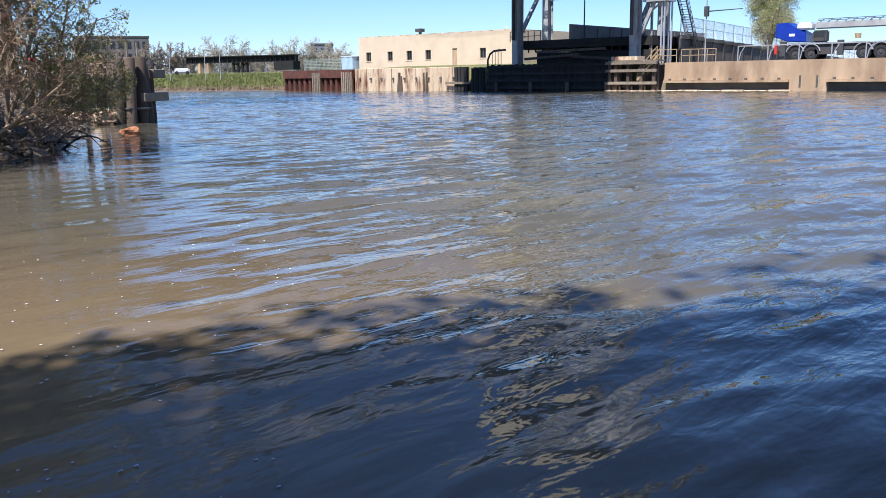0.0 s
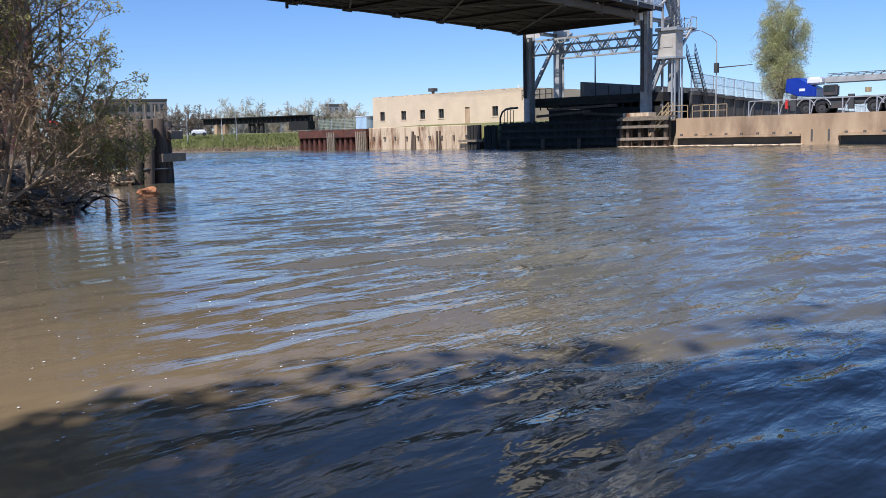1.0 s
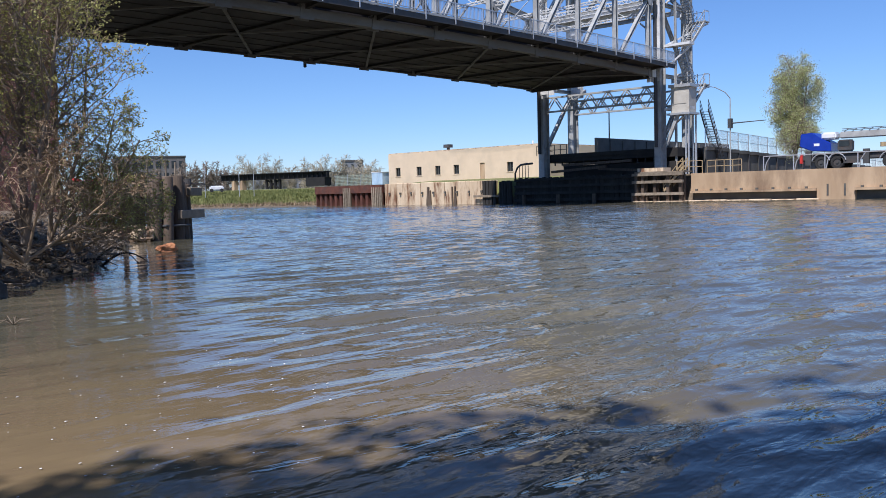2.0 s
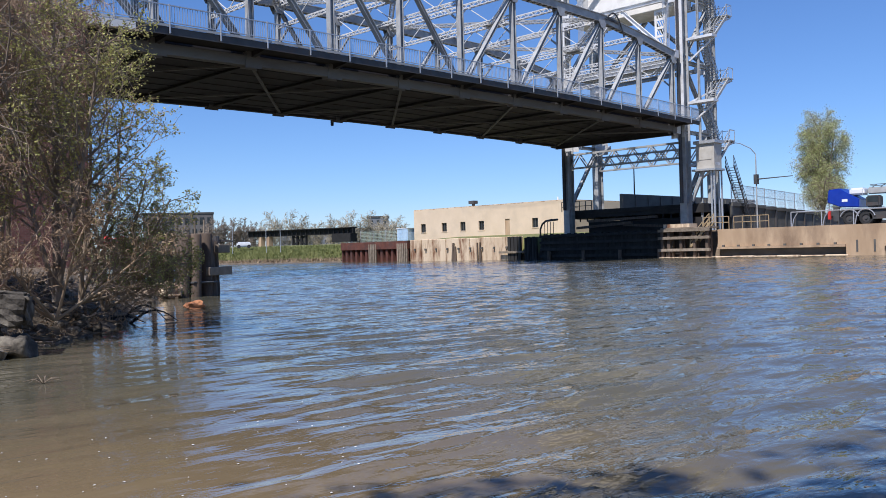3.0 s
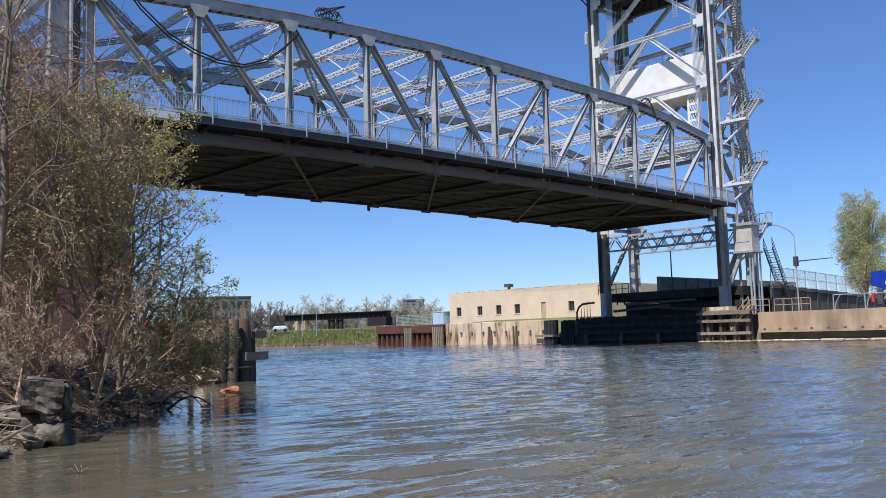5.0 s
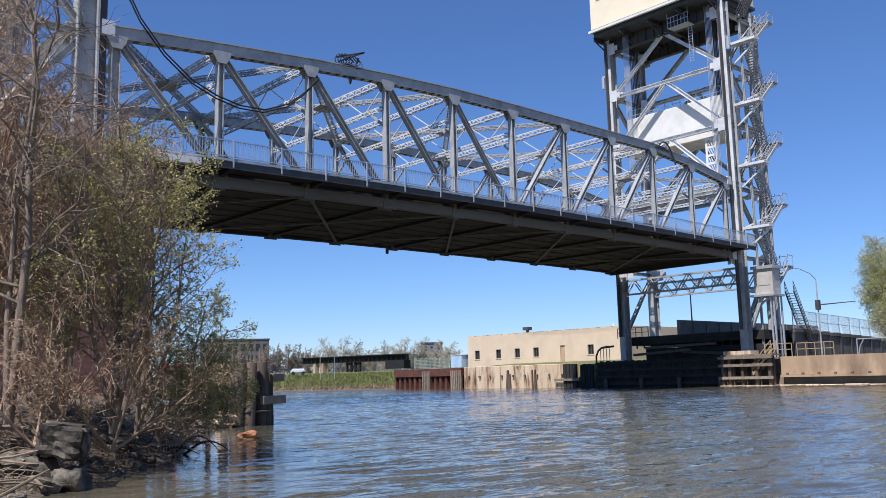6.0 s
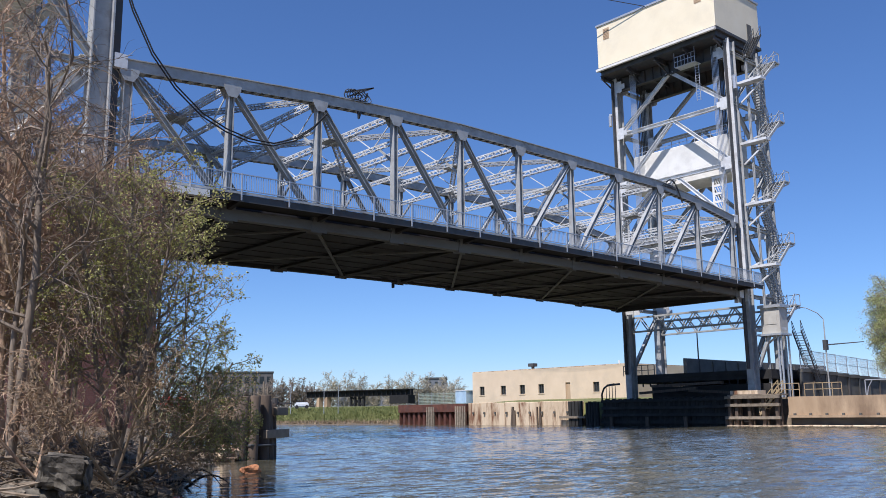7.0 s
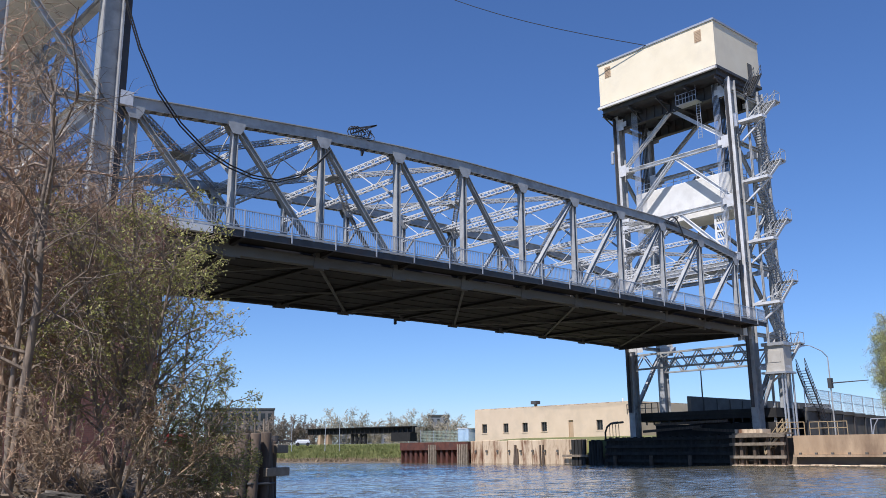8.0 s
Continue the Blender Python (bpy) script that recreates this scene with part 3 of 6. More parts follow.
def tower():
    """The tower at the far end of the span."""
    tw = thing("lift_bridge_tower", "tall grey steel lift tower with cream machinery house on top", "bridge tower", "lift towers")
    for x in (TX, TR):
        for y in (YN, YF):
            bm = B()
            z0 = 2.6
            h_beam(bm, (x, y, z0), (x, y, 39.6), 0.75, 1.1, up=(1, 0, 0), t=0.07)
            part("column", bm, STEEL, tw)
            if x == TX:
                # thin pale plate added to colour the column's sunlit face
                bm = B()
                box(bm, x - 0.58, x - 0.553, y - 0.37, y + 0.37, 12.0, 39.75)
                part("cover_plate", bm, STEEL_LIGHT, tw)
            bm = B()
            box(bm, x - 0.75, x + 0.75, y - 0.75, y + 0.75, z0 - 0.3, z0 + 0.15)
            part("base_plate", bm, STEEL_DARK, tw)
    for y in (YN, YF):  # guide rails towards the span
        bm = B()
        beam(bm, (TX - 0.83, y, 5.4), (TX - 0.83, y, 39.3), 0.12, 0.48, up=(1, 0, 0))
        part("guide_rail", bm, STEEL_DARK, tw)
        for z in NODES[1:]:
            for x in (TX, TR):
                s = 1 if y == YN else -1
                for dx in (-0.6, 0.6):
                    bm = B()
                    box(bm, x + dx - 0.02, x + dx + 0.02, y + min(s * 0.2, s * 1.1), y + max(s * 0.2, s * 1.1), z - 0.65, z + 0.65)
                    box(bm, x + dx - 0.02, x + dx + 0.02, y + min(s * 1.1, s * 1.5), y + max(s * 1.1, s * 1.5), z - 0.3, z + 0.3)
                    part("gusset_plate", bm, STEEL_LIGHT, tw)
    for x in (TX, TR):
        # span-side bracing paler than the rear: sunlight put into the colour
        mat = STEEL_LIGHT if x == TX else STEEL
        for i, z in enumerate(NODES):
            if 1 < i < 5:
                bm = B()
                h_beam(bm, (x, YN + 0.4, z), (x, YF - 0.4, z), 0.4, 0.42, t=0.05)
                part("strut", bm, mat, tw)
            if i >= 2 and i < 5:
                top = NODES[i + 1]
                for y, s in ((YN, 1), (YF, -1)):
                    bm = B()
                    h_beam(bm, (x, y + s * 0.5, z + 0.25), (x, YM - s * 0.25, top - 0.2), 0.36, 0.38, up=(0, 0, 1), t=0.05)
                    part("brace", bm, mat, tw)
        bm = B()
        lattice(bm, (x, YN + 0.4, 10.8), (x, YF - 0.4, 10.8), 0.5, 1.7, pitch=1.1, t=0.16, sides=False)
        part("portal_girder", bm, STEEL, tw)
    bm = B()
    box(bm, TX + 0.3, TX + 0.62, YN + 0.5, YF - 0.5, 19.0, 20.3)
    for i in range(11):
        y = YN + 1 + i * 1.25
        box(bm, TX + 0.24, TX + 0.3, y, y + 0.08, 19.0, 20.3)
    box(bm, TX + 0.1, TX + 0.8, YN + 0.5, YF - 0.5, 20.3, 20.36)
    part("portal_plate", bm, WHITE, tw, "pale stiffened portal girder plate")
    for y in (YN, YF):
        for i in range(5):
            z0, z1 = NODES[i], NODES[i + 1]
            bm = B()
            h_beam(bm, (TX, y, z1), (TR, y, z1), 0.35, 0.36, t=0.05)
            part("side_strut", bm, STEEL, tw)
            bm = B()
            a, b = ((TX, z0), (TR, z1)) if i % 2 == 0 else ((TR, z0), (TX, z1))
            h_beam(bm, (a[0], y, a[1]), (b[0], y, b[1]), 0.34, 0.36, t=0.05)
            part("side_brace", bm, STEEL, tw)
    # machinery house
    hx0, hx1, hy0, hy1, hz0, hz1 = 77.6, 86.6, 44.3, 59.5, 40.5, 45.6
    bm = B()
    box(bm, hx0, hx1, hy0, hy1, hz0, hz1)
    house = part("machinery_house", bm, CREAM, tw, "cream-panelled machinery house")
    bm = B()
    box(bm, hx0 - 0.12, hx1 + 0.12, hy0 - 0.12, hy1 + 0.12, hz1, hz1 + 0.22)
    part("roof", bm, GALV, house)
    # dark band at the floor, coloured like the shade below
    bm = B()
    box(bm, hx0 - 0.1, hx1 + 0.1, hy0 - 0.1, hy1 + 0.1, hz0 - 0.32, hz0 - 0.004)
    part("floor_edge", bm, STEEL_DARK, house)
    bm = B()
    box(bm, hx0 - 0.4, hx0 - 0.104, hy0 - 0.1, hy1 + 0.1, hz0 - 0.46, hz0 - 0.2)
    part("edge_angle", bm, WHITE, house)
    for y in (hy1 - 1.3, hy0 + 1.9):
        bm = B()
        for q in range(7):
            box(bm, hx0 - 0.05, hx0 - 0.004, y - 0.35, y + 0.35, hz1 - 1.75 + q * 0.17, hz1 - 1.64 + q * 0.17)
        box(bm, hx0 - 0.03, hx0 - 0.002, y - 0.42, y + 0.42, hz1 - 1.85, hz1 - 0.5)
        part("louvre", bm, CONC, house)
    bm = B()
    box(bm, hx1 - 2.6, hx1 - 1.7, hy0 - 0.05, hy0 - 0.003, hz0 + 0.05, hz0 + 2.1)
    part("door", bm, CONC_DARK, house, "dark steel door")
    # girders, soffit and joists below the house, its shade put into their colour
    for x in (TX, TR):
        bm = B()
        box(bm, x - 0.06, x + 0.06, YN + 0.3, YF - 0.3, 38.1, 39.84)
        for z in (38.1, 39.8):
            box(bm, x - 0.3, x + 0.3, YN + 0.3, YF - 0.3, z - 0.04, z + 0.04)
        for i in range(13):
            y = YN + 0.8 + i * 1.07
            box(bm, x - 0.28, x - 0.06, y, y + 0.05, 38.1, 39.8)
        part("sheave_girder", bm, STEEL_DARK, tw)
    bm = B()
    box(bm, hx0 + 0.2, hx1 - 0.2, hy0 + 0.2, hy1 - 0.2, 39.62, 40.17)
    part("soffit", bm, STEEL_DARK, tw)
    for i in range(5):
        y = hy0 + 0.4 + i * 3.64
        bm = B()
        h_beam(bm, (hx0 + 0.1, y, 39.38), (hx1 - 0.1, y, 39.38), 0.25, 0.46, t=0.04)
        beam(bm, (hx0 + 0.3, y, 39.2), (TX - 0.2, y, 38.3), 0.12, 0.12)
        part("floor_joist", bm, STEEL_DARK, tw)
    # service balcony with ladder
    bm = B()
    y0, y1, z0 = YN + 3.1, YN + 5.6, 38.0
    box(bm, TX - 1.6, TX - 0.4, y0, y1, z0 - 0.05, z0)
    for z in (z0 + 0.55, z0 + 1.1):
        beam(bm, (TX - 1.6, y0, z), (TX - 1.6, y1, z), 0.05, 0.05)
    for i in range(7):
        y = y0 + (y1 - y0) * i / 6
        beam(bm, (TX - 1.6, y, z0), (TX - 1.6, y, z0 + (2.3 if i in (0, 6) else 1.1)), 0.05, 0.05)
    for dy in (0, 0.45):
        beam(bm, (TX - 0.9, y0 + dy, z0 - 4.2), (TX - 0.9, y0 + dy, z0), 0.05, 0.05)
    for i in range(14):
        beam(bm, (TX - 0.9, y0, z0 - 4.1 + i * 0.3), (TX - 0.9, y0 + 0.45, z0 - 4.1 + i * 0.3), 0.03, 0.03)
    part("service_balcony", bm, GALV, tw)
    # counterweight, its ropes and its guide
    bm = B()
    box(bm, TX + 0.95, TR - 1.0, YN + 1.4, YF - 1.2, 25.8, 30.1)
    bmesh.ops.bevel(bm, geom=bm.edges[:], offset=0.06, segments=1, affect="EDGES")
    cw = part("counterweight", bm, WHITE, tw, "pale concrete counterweight block")
    bm = B()
    for x in (TX + 1.1, TR - 1.1):
        for z in (30.5, 31.1):
            beam(bm, (x, YN + 1.5, z), (x, YF - 1.3, z), 0.05, 0.05)
        for i in range(13):
            y = YN + 1.5 + i * (YF - YN - 2.8) / 12
            beam(bm, (x, y, 30.1), (x, y, 31.1), 0.05, 0.05)
    part("railing", bm, GALV, cw)
    for y in (YN + 2.1, YF - 1.9):
        for dx in (0.0, 0.9):
            bm = B()
            for i in range(6):
                beam(bm, (TX + 1.6 + dx + (i % 2) * 0.22, y + (i // 2) * 0.2, 30.0), (TX + 1.6 + dx + (i % 2) * 0.22, y + (i // 2) * 0.2, 39.6), 0.06, 0.06)
            part("counterweight_ropes", bm, STEEL_DARK, tw)
        bm = B()
        for i in range(6):
            beam(bm, (TX - 0.45, y - 1.0 + i * 0.14, 20), (TX - 0.45, y - 1.0 + i * 0.14, 39.5), 0.045, 0.045)
        part("lifting_ropes", bm, GALV, tw)
    bm = B()
    y = YN + 2.0
    for dy in (0, 1.1):
        box(bm, TX + 0.5, TX + 0.56, y + dy, y + dy + 0.25, 21.0, 25.6)
    for i in range(6):
        box(bm, TX + 0.5, TX + 0.56, y + 0.25, y + 1.1, 21.0 + i * 0.87, 21.25 + i * 0.87)
    for i in range(5):
        for q in range(3):
            beam(bm, (TX + 0.55, y + 0.3 + q * 0.27, 21.3 + i * 0.87), (TX + 0.55, y + 0.5 + q * 0.27, 21.8 + i * 0.87), 0.07, 0.07)
    part("ladder_plate", bm, WHITE, tw, "white plate with rows of openings")
    for y, s in ((YN, -1), (YF, 1)):  # small floodlights on the columns
        bm = B()
        tube(bm, [(TX - 0.6, y + s * 0.7, 34.0), (TX - 0.6, y + s * 0.7, 35.3)], 0.2, 8, True)
        beam(bm, (TX - 0.3, y + s * 0.3, 35.4), (TX - 0.6, y + s * 0.8, 35.4), 0.35, 0.2)
        part("floodlight", bm, GALV, tw)
    # zigzag stair on the outer side
    levels = [37.3, 30.8, 24.4, 18.0, 11.7]
    for zr in levels:
        st = part("stair_flight", B(), STEEL, tw)
        bm = B()
        flight(bm, (81.2, 41.9, zr - 2.4), (84.0, 41.9, zr), 0.8, 10, 1.1)
        beam(bm, (81.2, 41.4, zr - 2.4), (84.0, 41.4, zr), 0.1, 0.25)
        bm.to_mesh(st.data)
        bm.free()
        st.data.materials.append(GALV)
        if zr > 13:
            bm = B()
            flight(bm, (83.7, 42.9, zr - 6.4), (81.3, 42.9, zr - 2.4), 0.8, 17)
            part("stair_flight", bm, STEEL, tw)
        bm = B()
        box(bm, 83.6, 84.7, 41.3, 43.4, zr - 0.12, zr)
        landing = part("stair_landing", bm, STEEL, tw)
        for y in (41.35, 43.35):
            bar("handrail", (83.6, y, zr + 1.05), (84.7, y, zr + 1.05), 0.05, 0.05, GALV, landing)
        for y in np.linspace(41.35, 43.35, 4):
            bar("rail_post", (84.7, y, zr), (84.7, y, zr + 1.05), 0.05, 0.05, GALV, landing)
        bar("handrail", (84.7, 41.35, zr + 1.05), (84.7, 43.35, zr + 1.05), 0.05, 0.05, GALV, landing)
        bm = B()
        z = zr - 2.4
        box(bm, 80.4, 81.4, 41.3, 44.1, z - 0.25, z)
        landing = part("stair_landing", bm, STEEL_LIGHT, tw)
        bar("bracket", (81, 44.1, z - 2.2), (81, 41.4, z - 0.3), 0.16, 0.16, STEEL_LIGHT, landing)
        bar("bracket", (80.6, 44.1, z - 0.1), (84.6, 41.4, zr - 0.2), 0.1, 0.16, STEEL_LIGHT, landing)
    bm = B()
    flight(bm, (80.9, 42.9, 37.3), (83.5, 42.9, 40.6), 0.8, 14)
    part("stair_flight", bm, STEEL_DARK, tw)
    for x in (81.3, 84.6):
        bm = B()
        lattice(bm, (x, 43.3, 2.6), (x, 43.3, 38), 0.2, 0.2, up=(1, 0, 0), pitch=6.4, t=0.07, sides=False)
        part("stair_post", bm, STEEL, tw)
    # operator's cabin under the stair
    bm = B()
    box(bm, 80.2, 81.7, 41.3, 43.25, 8.7, 11.2)
    cab = part("cabin", bm, CABIN, tw, "pale metal operator's cabin")
    bm = B()
    box(bm, 80.0, 81.9, 41.1, 43.45, 11.2, 11.5)
    part("cabin_roof", bm, GALV, cab)
    bm = B()
    box(bm, 80.16, 80.197, 41.6, 42.9, 9.6, 10.7)
    part("cabin_window", bm, CABIN, cab)
    bm = B()
    box(bm, 79.9, 82.0, 41.1, 43.6, 8.5, 8.695)
    part("cabin_floor", bm, GALV, tw)
    for x in (80.3, 81.8):
        for y in (41.4, 41.7):
            bar("cabin_post", (x, y, 2.6), (x, y, 8.6), 0.14, 0.14, GALV, tw)
    bar("cabin_bracket", (80.4, 43.9, 5.6), (80.4, 42.6, 8.5), 0.3, 0.3, STEEL, tw)
    bm = B()
    flight(bm, (88.5, 41.9, 2.8), (84.6, 41.9, 9.2), 0.9, 26)
    part("stair_flight", bm, STEEL_DARK, tw)
    return tw


far_tower = tower()
near_tower = copy_thing(far_tower, Matrix.Translation((X0 + NX[10] + 0.6, YN + YF, 0)) @ pose(0, 0, 0, 0, 0, 180))

# ---- far bank: quay walls, pier, sheet piles, building ----
def far_bank():
    wall = thing("quay_wall", "tan weathered concrete quay wall with a recessed dark base", "wall", kind="structure")
    bm = B()
    box(bm, 76.6, 77.6, -60, 39.3, 0.95, 2.6)
    part("wall_face", bm, CONC, wall)
    for a, b in ((27.7, 39.3), (-60, 24.6)):
        bm = B()
        box(bm, 77.1, 77.6, a, b, -1.5, 0.95)
        part("recess", bm, CONC_DARK, wall)
        bm = B()
        box(bm, 76.35, 77.0, a, b, 0.74, 0.94)
        part("ledge", bm, CONC, wall)
        for i in range(12):
            y = b - 0.6 - i * 1.45
            if y > a:
                bm = B()
                box(bm, 76.4, 76.58, y - 0.1, y + 0.1, 0.94, 1.12)
                part("bolt", bm, CONC_DARK, wall)
    bm = B()
    box(bm, 76.6, 77.6, 24.6, 27.7, -1.5, 0.95)
    part("wall_base", bm, CONC, wall)
    for y in (26.8, 25.4):
        bm = B()
        box(bm, 76.57, 76.596, y - 0.08, y + 0.08, 0.3, 1.3)
        part("slot", bm, CONC_DARK, wall)
    for i in range(6):  # pale foam-washed footing stones at the waterline
        bm = B()
        y = 38.9 - i * 2.1
        box(bm, 76.2, 77.1, y - 0.95, y + 0.95, -0.6, 0.07 + 0.03 * (i % 2))
        bmesh.ops.bevel(bm, geom=bm.edges[:], offset=0.05, segments=1, affect="EDGES")
        part("footing_stone", bm, CONC_PALE, wall)

    old = thing("old_concrete_wall", "pale rust-streaked crumbling concrete river wall", "wall", kind="structure")
    random.seed(4)
    y = 63.6
    while y < 81.2:
        w = min(random.uniform(1.5, 2.4), 81.3 - y)
        bm = B()
        dx = random.uniform(-0.06, 0.06)
        box(bm, 76.5 + dx, 77.6, y + 0.02, y + w - 0.02, -1.5, 2.66 + random.uniform(-0.05, 0.05))
        bmesh.ops.bevel(bm, geom=bm.edges[:], offset=0.05, segments=1, affect="EDGES")
        part("wall_panel", bm, CONC_PALE, old)
        y += w
    for i in range(9):
        bm = B()
        box(bm, 76.3, 76.5, 65 + i * 1.9, 65.22 + i * 1.9, 1.3, 1.55)
        part("bolt", bm, CONC_DARK, old)
    for y, w in ((73.2, 0.5), (69.0, 0.3)):
        bm = B()
        for q in range(3):
            beam(bm, (76.38, y + q * 0.3, -0.5), (76.42, y + q * 0.3 + random.uniform(-0.3, 0.3), 1.2 + random.random()), 0.14, w * 0.5, up=(0, 1, 0))
        part("leaning_timber", bm, TIMBER, old)

    pile = thing("sheet_pile_wall", "rusty red-brown steel sheet pile wall", "sheet piling", kind="structure")
    n = 13
    for i in range(n):
        y = 81.45 + i * (94.9 - 81.45) / n
        w = (94.9 - 81.45) / n
        bm = B()
        pr = [(76.35, 0), (76.35, 0.26), (77.0, 0.38), (77.0, 0.74), (76.35, 0.86), (76.35, 1)]
        lo, hi = [], []
        for x, u in pr:
            lo.append(bm.verts.new((x, y + u * w, -1.5)))
            hi.append(bm.verts.new((x, y + u * w, 2.0)))
        for q in range(5):
            bm.faces.new((lo[q], lo[q + 1], hi[q + 1], hi[q]))
        part("sheet_pile", bm, RUST, pile)
    bm = B()
    box(bm, 76.15, 77.0, 81.45, 94.9, 1.62, 2.62)
    part("waling_cap", bm, RUST, pile)
    for y in (88.2, 81.6, 82.6, 87.6):
        bm = B()
        for q in range(3):
            beam(bm, (76.15, y + q * 0.3, -0.8), (76.2, y + q * 0.36, 2.3), 0.2, 0.2, up=(0, 1, 0))
        part("fender_pile", bm, TIMBER_PALE, pile)

    pier = thing("bridge_pier", "dark timber-faced concrete bridge pier in shade", "pier", kind="structure")
    # pier body, abutment and slab coloured as dark as their shade
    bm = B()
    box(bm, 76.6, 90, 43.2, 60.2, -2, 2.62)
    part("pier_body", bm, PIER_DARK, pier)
    for i in range(4):
        bm = B()
        z = 0.35 + i * 0.72
        box(bm, 75.85, 76.15, 44.7, 59.9, z - 0.14, z + 0.14)
        part("waler", bm, TIMBER_DARK, pier)
    for i in range(52):
        y = 44.8 + i * 0.29
        bm = B()
        box(bm, 76.16, 76.5, y, y + 0.26, -1.2, 2.7 + 0.08 * math.sin(i * 2.3))
        part("fender_plank", bm, TIMBER_DARK, pier)
    for y in (45.0, 49.5, 54.0, 58.5):
        bm = B()
        tube(bm, [(75.7, y, -1.2), (75.7, y, 0.9)], 0.2, 8, True)
        part("fender_pile", bm, TIMBER, pier)
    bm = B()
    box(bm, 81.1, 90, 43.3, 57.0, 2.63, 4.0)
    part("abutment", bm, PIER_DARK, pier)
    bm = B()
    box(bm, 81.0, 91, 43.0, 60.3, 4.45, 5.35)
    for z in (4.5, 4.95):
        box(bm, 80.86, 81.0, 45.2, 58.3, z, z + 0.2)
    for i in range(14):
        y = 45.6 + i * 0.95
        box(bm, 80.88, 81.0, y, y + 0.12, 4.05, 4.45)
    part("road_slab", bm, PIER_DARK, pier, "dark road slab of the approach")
    bm = B()
    for y in np.linspace(56.5, 60.6, 6):
        beam(bm, (81.0, y, 5.3), (81.0, y, 6.4), 0.07, 0.07)
    for z in (5.85, 6.4):
        beam(bm, (81.0, 56.5, z), (81.0, 60.6, z), 0.06, 0.06)
        beam(bm, (81.0, 60.6, z), (84, 60.6, z), 0.06, 0.06)
    part("railing", bm, STEEL_DARK, pier)
    for y0, y1, z0, z1 in ((46.2, 51.5, 3.15, 3.5), (50.5, 57.6, 3.7, 3.35), (47.5, 56.0, 4.2, 4.05)):  # old beams slung between the columns
        bm = B()
        beam(bm, (79.6, y0, z0), (79.7, y1, z1), 0.3, 0.26)
        part("slung_beam", bm, TIMBER, pier)
    bm = B()
    for y0 in (57.9, 58.6):
        tube(bm, [(76.2, 60.0, 2.6), (76.2, 60.0, 3.3), (76.2, 59.7, 3.9), (76.2, 59.2, 4.2), (76.2, y0 - 0.3, 4.3)], 0.11, 6, True)
    for q in range(4):
        beam(bm, (76.2, 58.2 + q * 0.4, 2.6), (76.2, 58.2 + q * 0.4, 4.1), 0.05, 0.05)
    part("hoop_rail", bm, STEEL_DARK, pier)

    dolphin = thing("dolphin", "black timber mooring cluster beside the pier", "dolphin", "mooring clusters")
    for i in range(5):
        bm = B()
        tube(bm, [(76.0, 60.5 + i * 0.36, -1.5), (76.0, 60.5 + i * 0.36, 2.45 + 0.1 * (i % 2))], 0.19, 8, True)
        part("timber_post", bm, TIMBER_DARK, dolphin)
    frame_ = thing("mooring_frame", "dark timber panel with a pale rail on the wall", "dolphin", "mooring clusters")
    for i in range(4):
        bm = B()
        box(bm, 76.2, 76.45, 62.9 + i * 0.5, 63.3 + i * 0.5, -1.2, 2.62)
        part("plank", bm, TIMBER_DARK, frame_)
    bm = B()
    box(bm, 76.0, 76.19, 62.3, 66, 0.75, 1.0)
    part("rail", bm, TIMBER_PALE, frame_)

    fender = thing("timber_fender", "grey timber fender stage below the quay stair", "fender")
    for z in (0.75, 1.9, 2.62):
        bm = B()
        box(bm, 75.3, 75.55, 39.5, 44.9, z - 0.13, z + 0.13)
        part("rail", bm, TIMBER_PALE, fender)
    for y in (39.9, 41.2, 42.6, 43.9, 44.6):
        for x in (75.7, 76.3):
            bm = B()
            box(bm, x - 0.14, x + 0.14, y - 0.14, y + 0.14, -1.5, 2.55)
            part("post", bm, TIMBER, fender)
    bm = B()
    box(bm, 75.5, 77.3, 39.5, 44.7, 2.76, 2.88)
    part("deck", bm, TIMBER_PALE, fender)
    bm = B()
    box(bm, 75.9, 77.4, 41.8, 44.6, 2.9, 3.25)
    part("concrete_block", bm, CONC_PALE, fender)
    bm = B()
    box(bm, 75.1, 76.6, 39.3, 44.7, -0.8, 0.06)
    part("footing", bm, CONC_PALE, fender)

    st = thing("quay_stair", "yellow-railed steel stair down the quay edge", "stair")
    bm = B()
    for y0, y1, z0, z1 in ((39.6, 41.6, 4.1, 1.9),):
        for x in (75.6, 76.5):
            beam(bm, (x, y0, z0 - 0.9), (x, y1, z1 - 0.9), 0.06, 0.2)
            for h in (0, -0.45):
                beam(bm, (x, y0, z0 + h), (x, y1, z1 + h), 0.06, 0.06)
            for q in range(4):
                u = q / 3
                beam(bm, (x, y0 + (y1 - y0) * u, z0 - 0.9 + (z1 - z0) * u), (x, y0 + (y1 - y0) * u, z0 + (z1 - z0) * u), 0.06, 0.06)
        for q in range(9):
            u = q / 8
            box(bm, 75.6, 76.5, y0 + (y1 - y0) * u - 0.1, y0 + (y1 - y0) * u + 0.1, z0 - 0.9 + (z1 - z0) * u, z0 - 0.86 + (z1 - z0) * u)
    part("flight", bm, YELLOW, st)
    bm = B()
    for y0, y1, x in ((35.2, 38.6, 78.5), (38.6, 41.2, 77.5)):
        for z in (3.25, 3.8):
            beam(bm, (x, y0, z), (x, y1, z), 0.06, 0.06)
        for q in range(5):
            y = y0 + (y1 - y0) * q / 4
            beam(bm, (x, y, 2.6), (x, y, 3.8), 0.06, 0.06)
    part("guard_rail", bm, YELLOW, st)

    bd = thing("warehouse", "long low beige warehouse with small dark windows", "building")
    bx, y0, y1, z0, z1 = 100.0, 74.0, 105.2, 3.0, 7.85
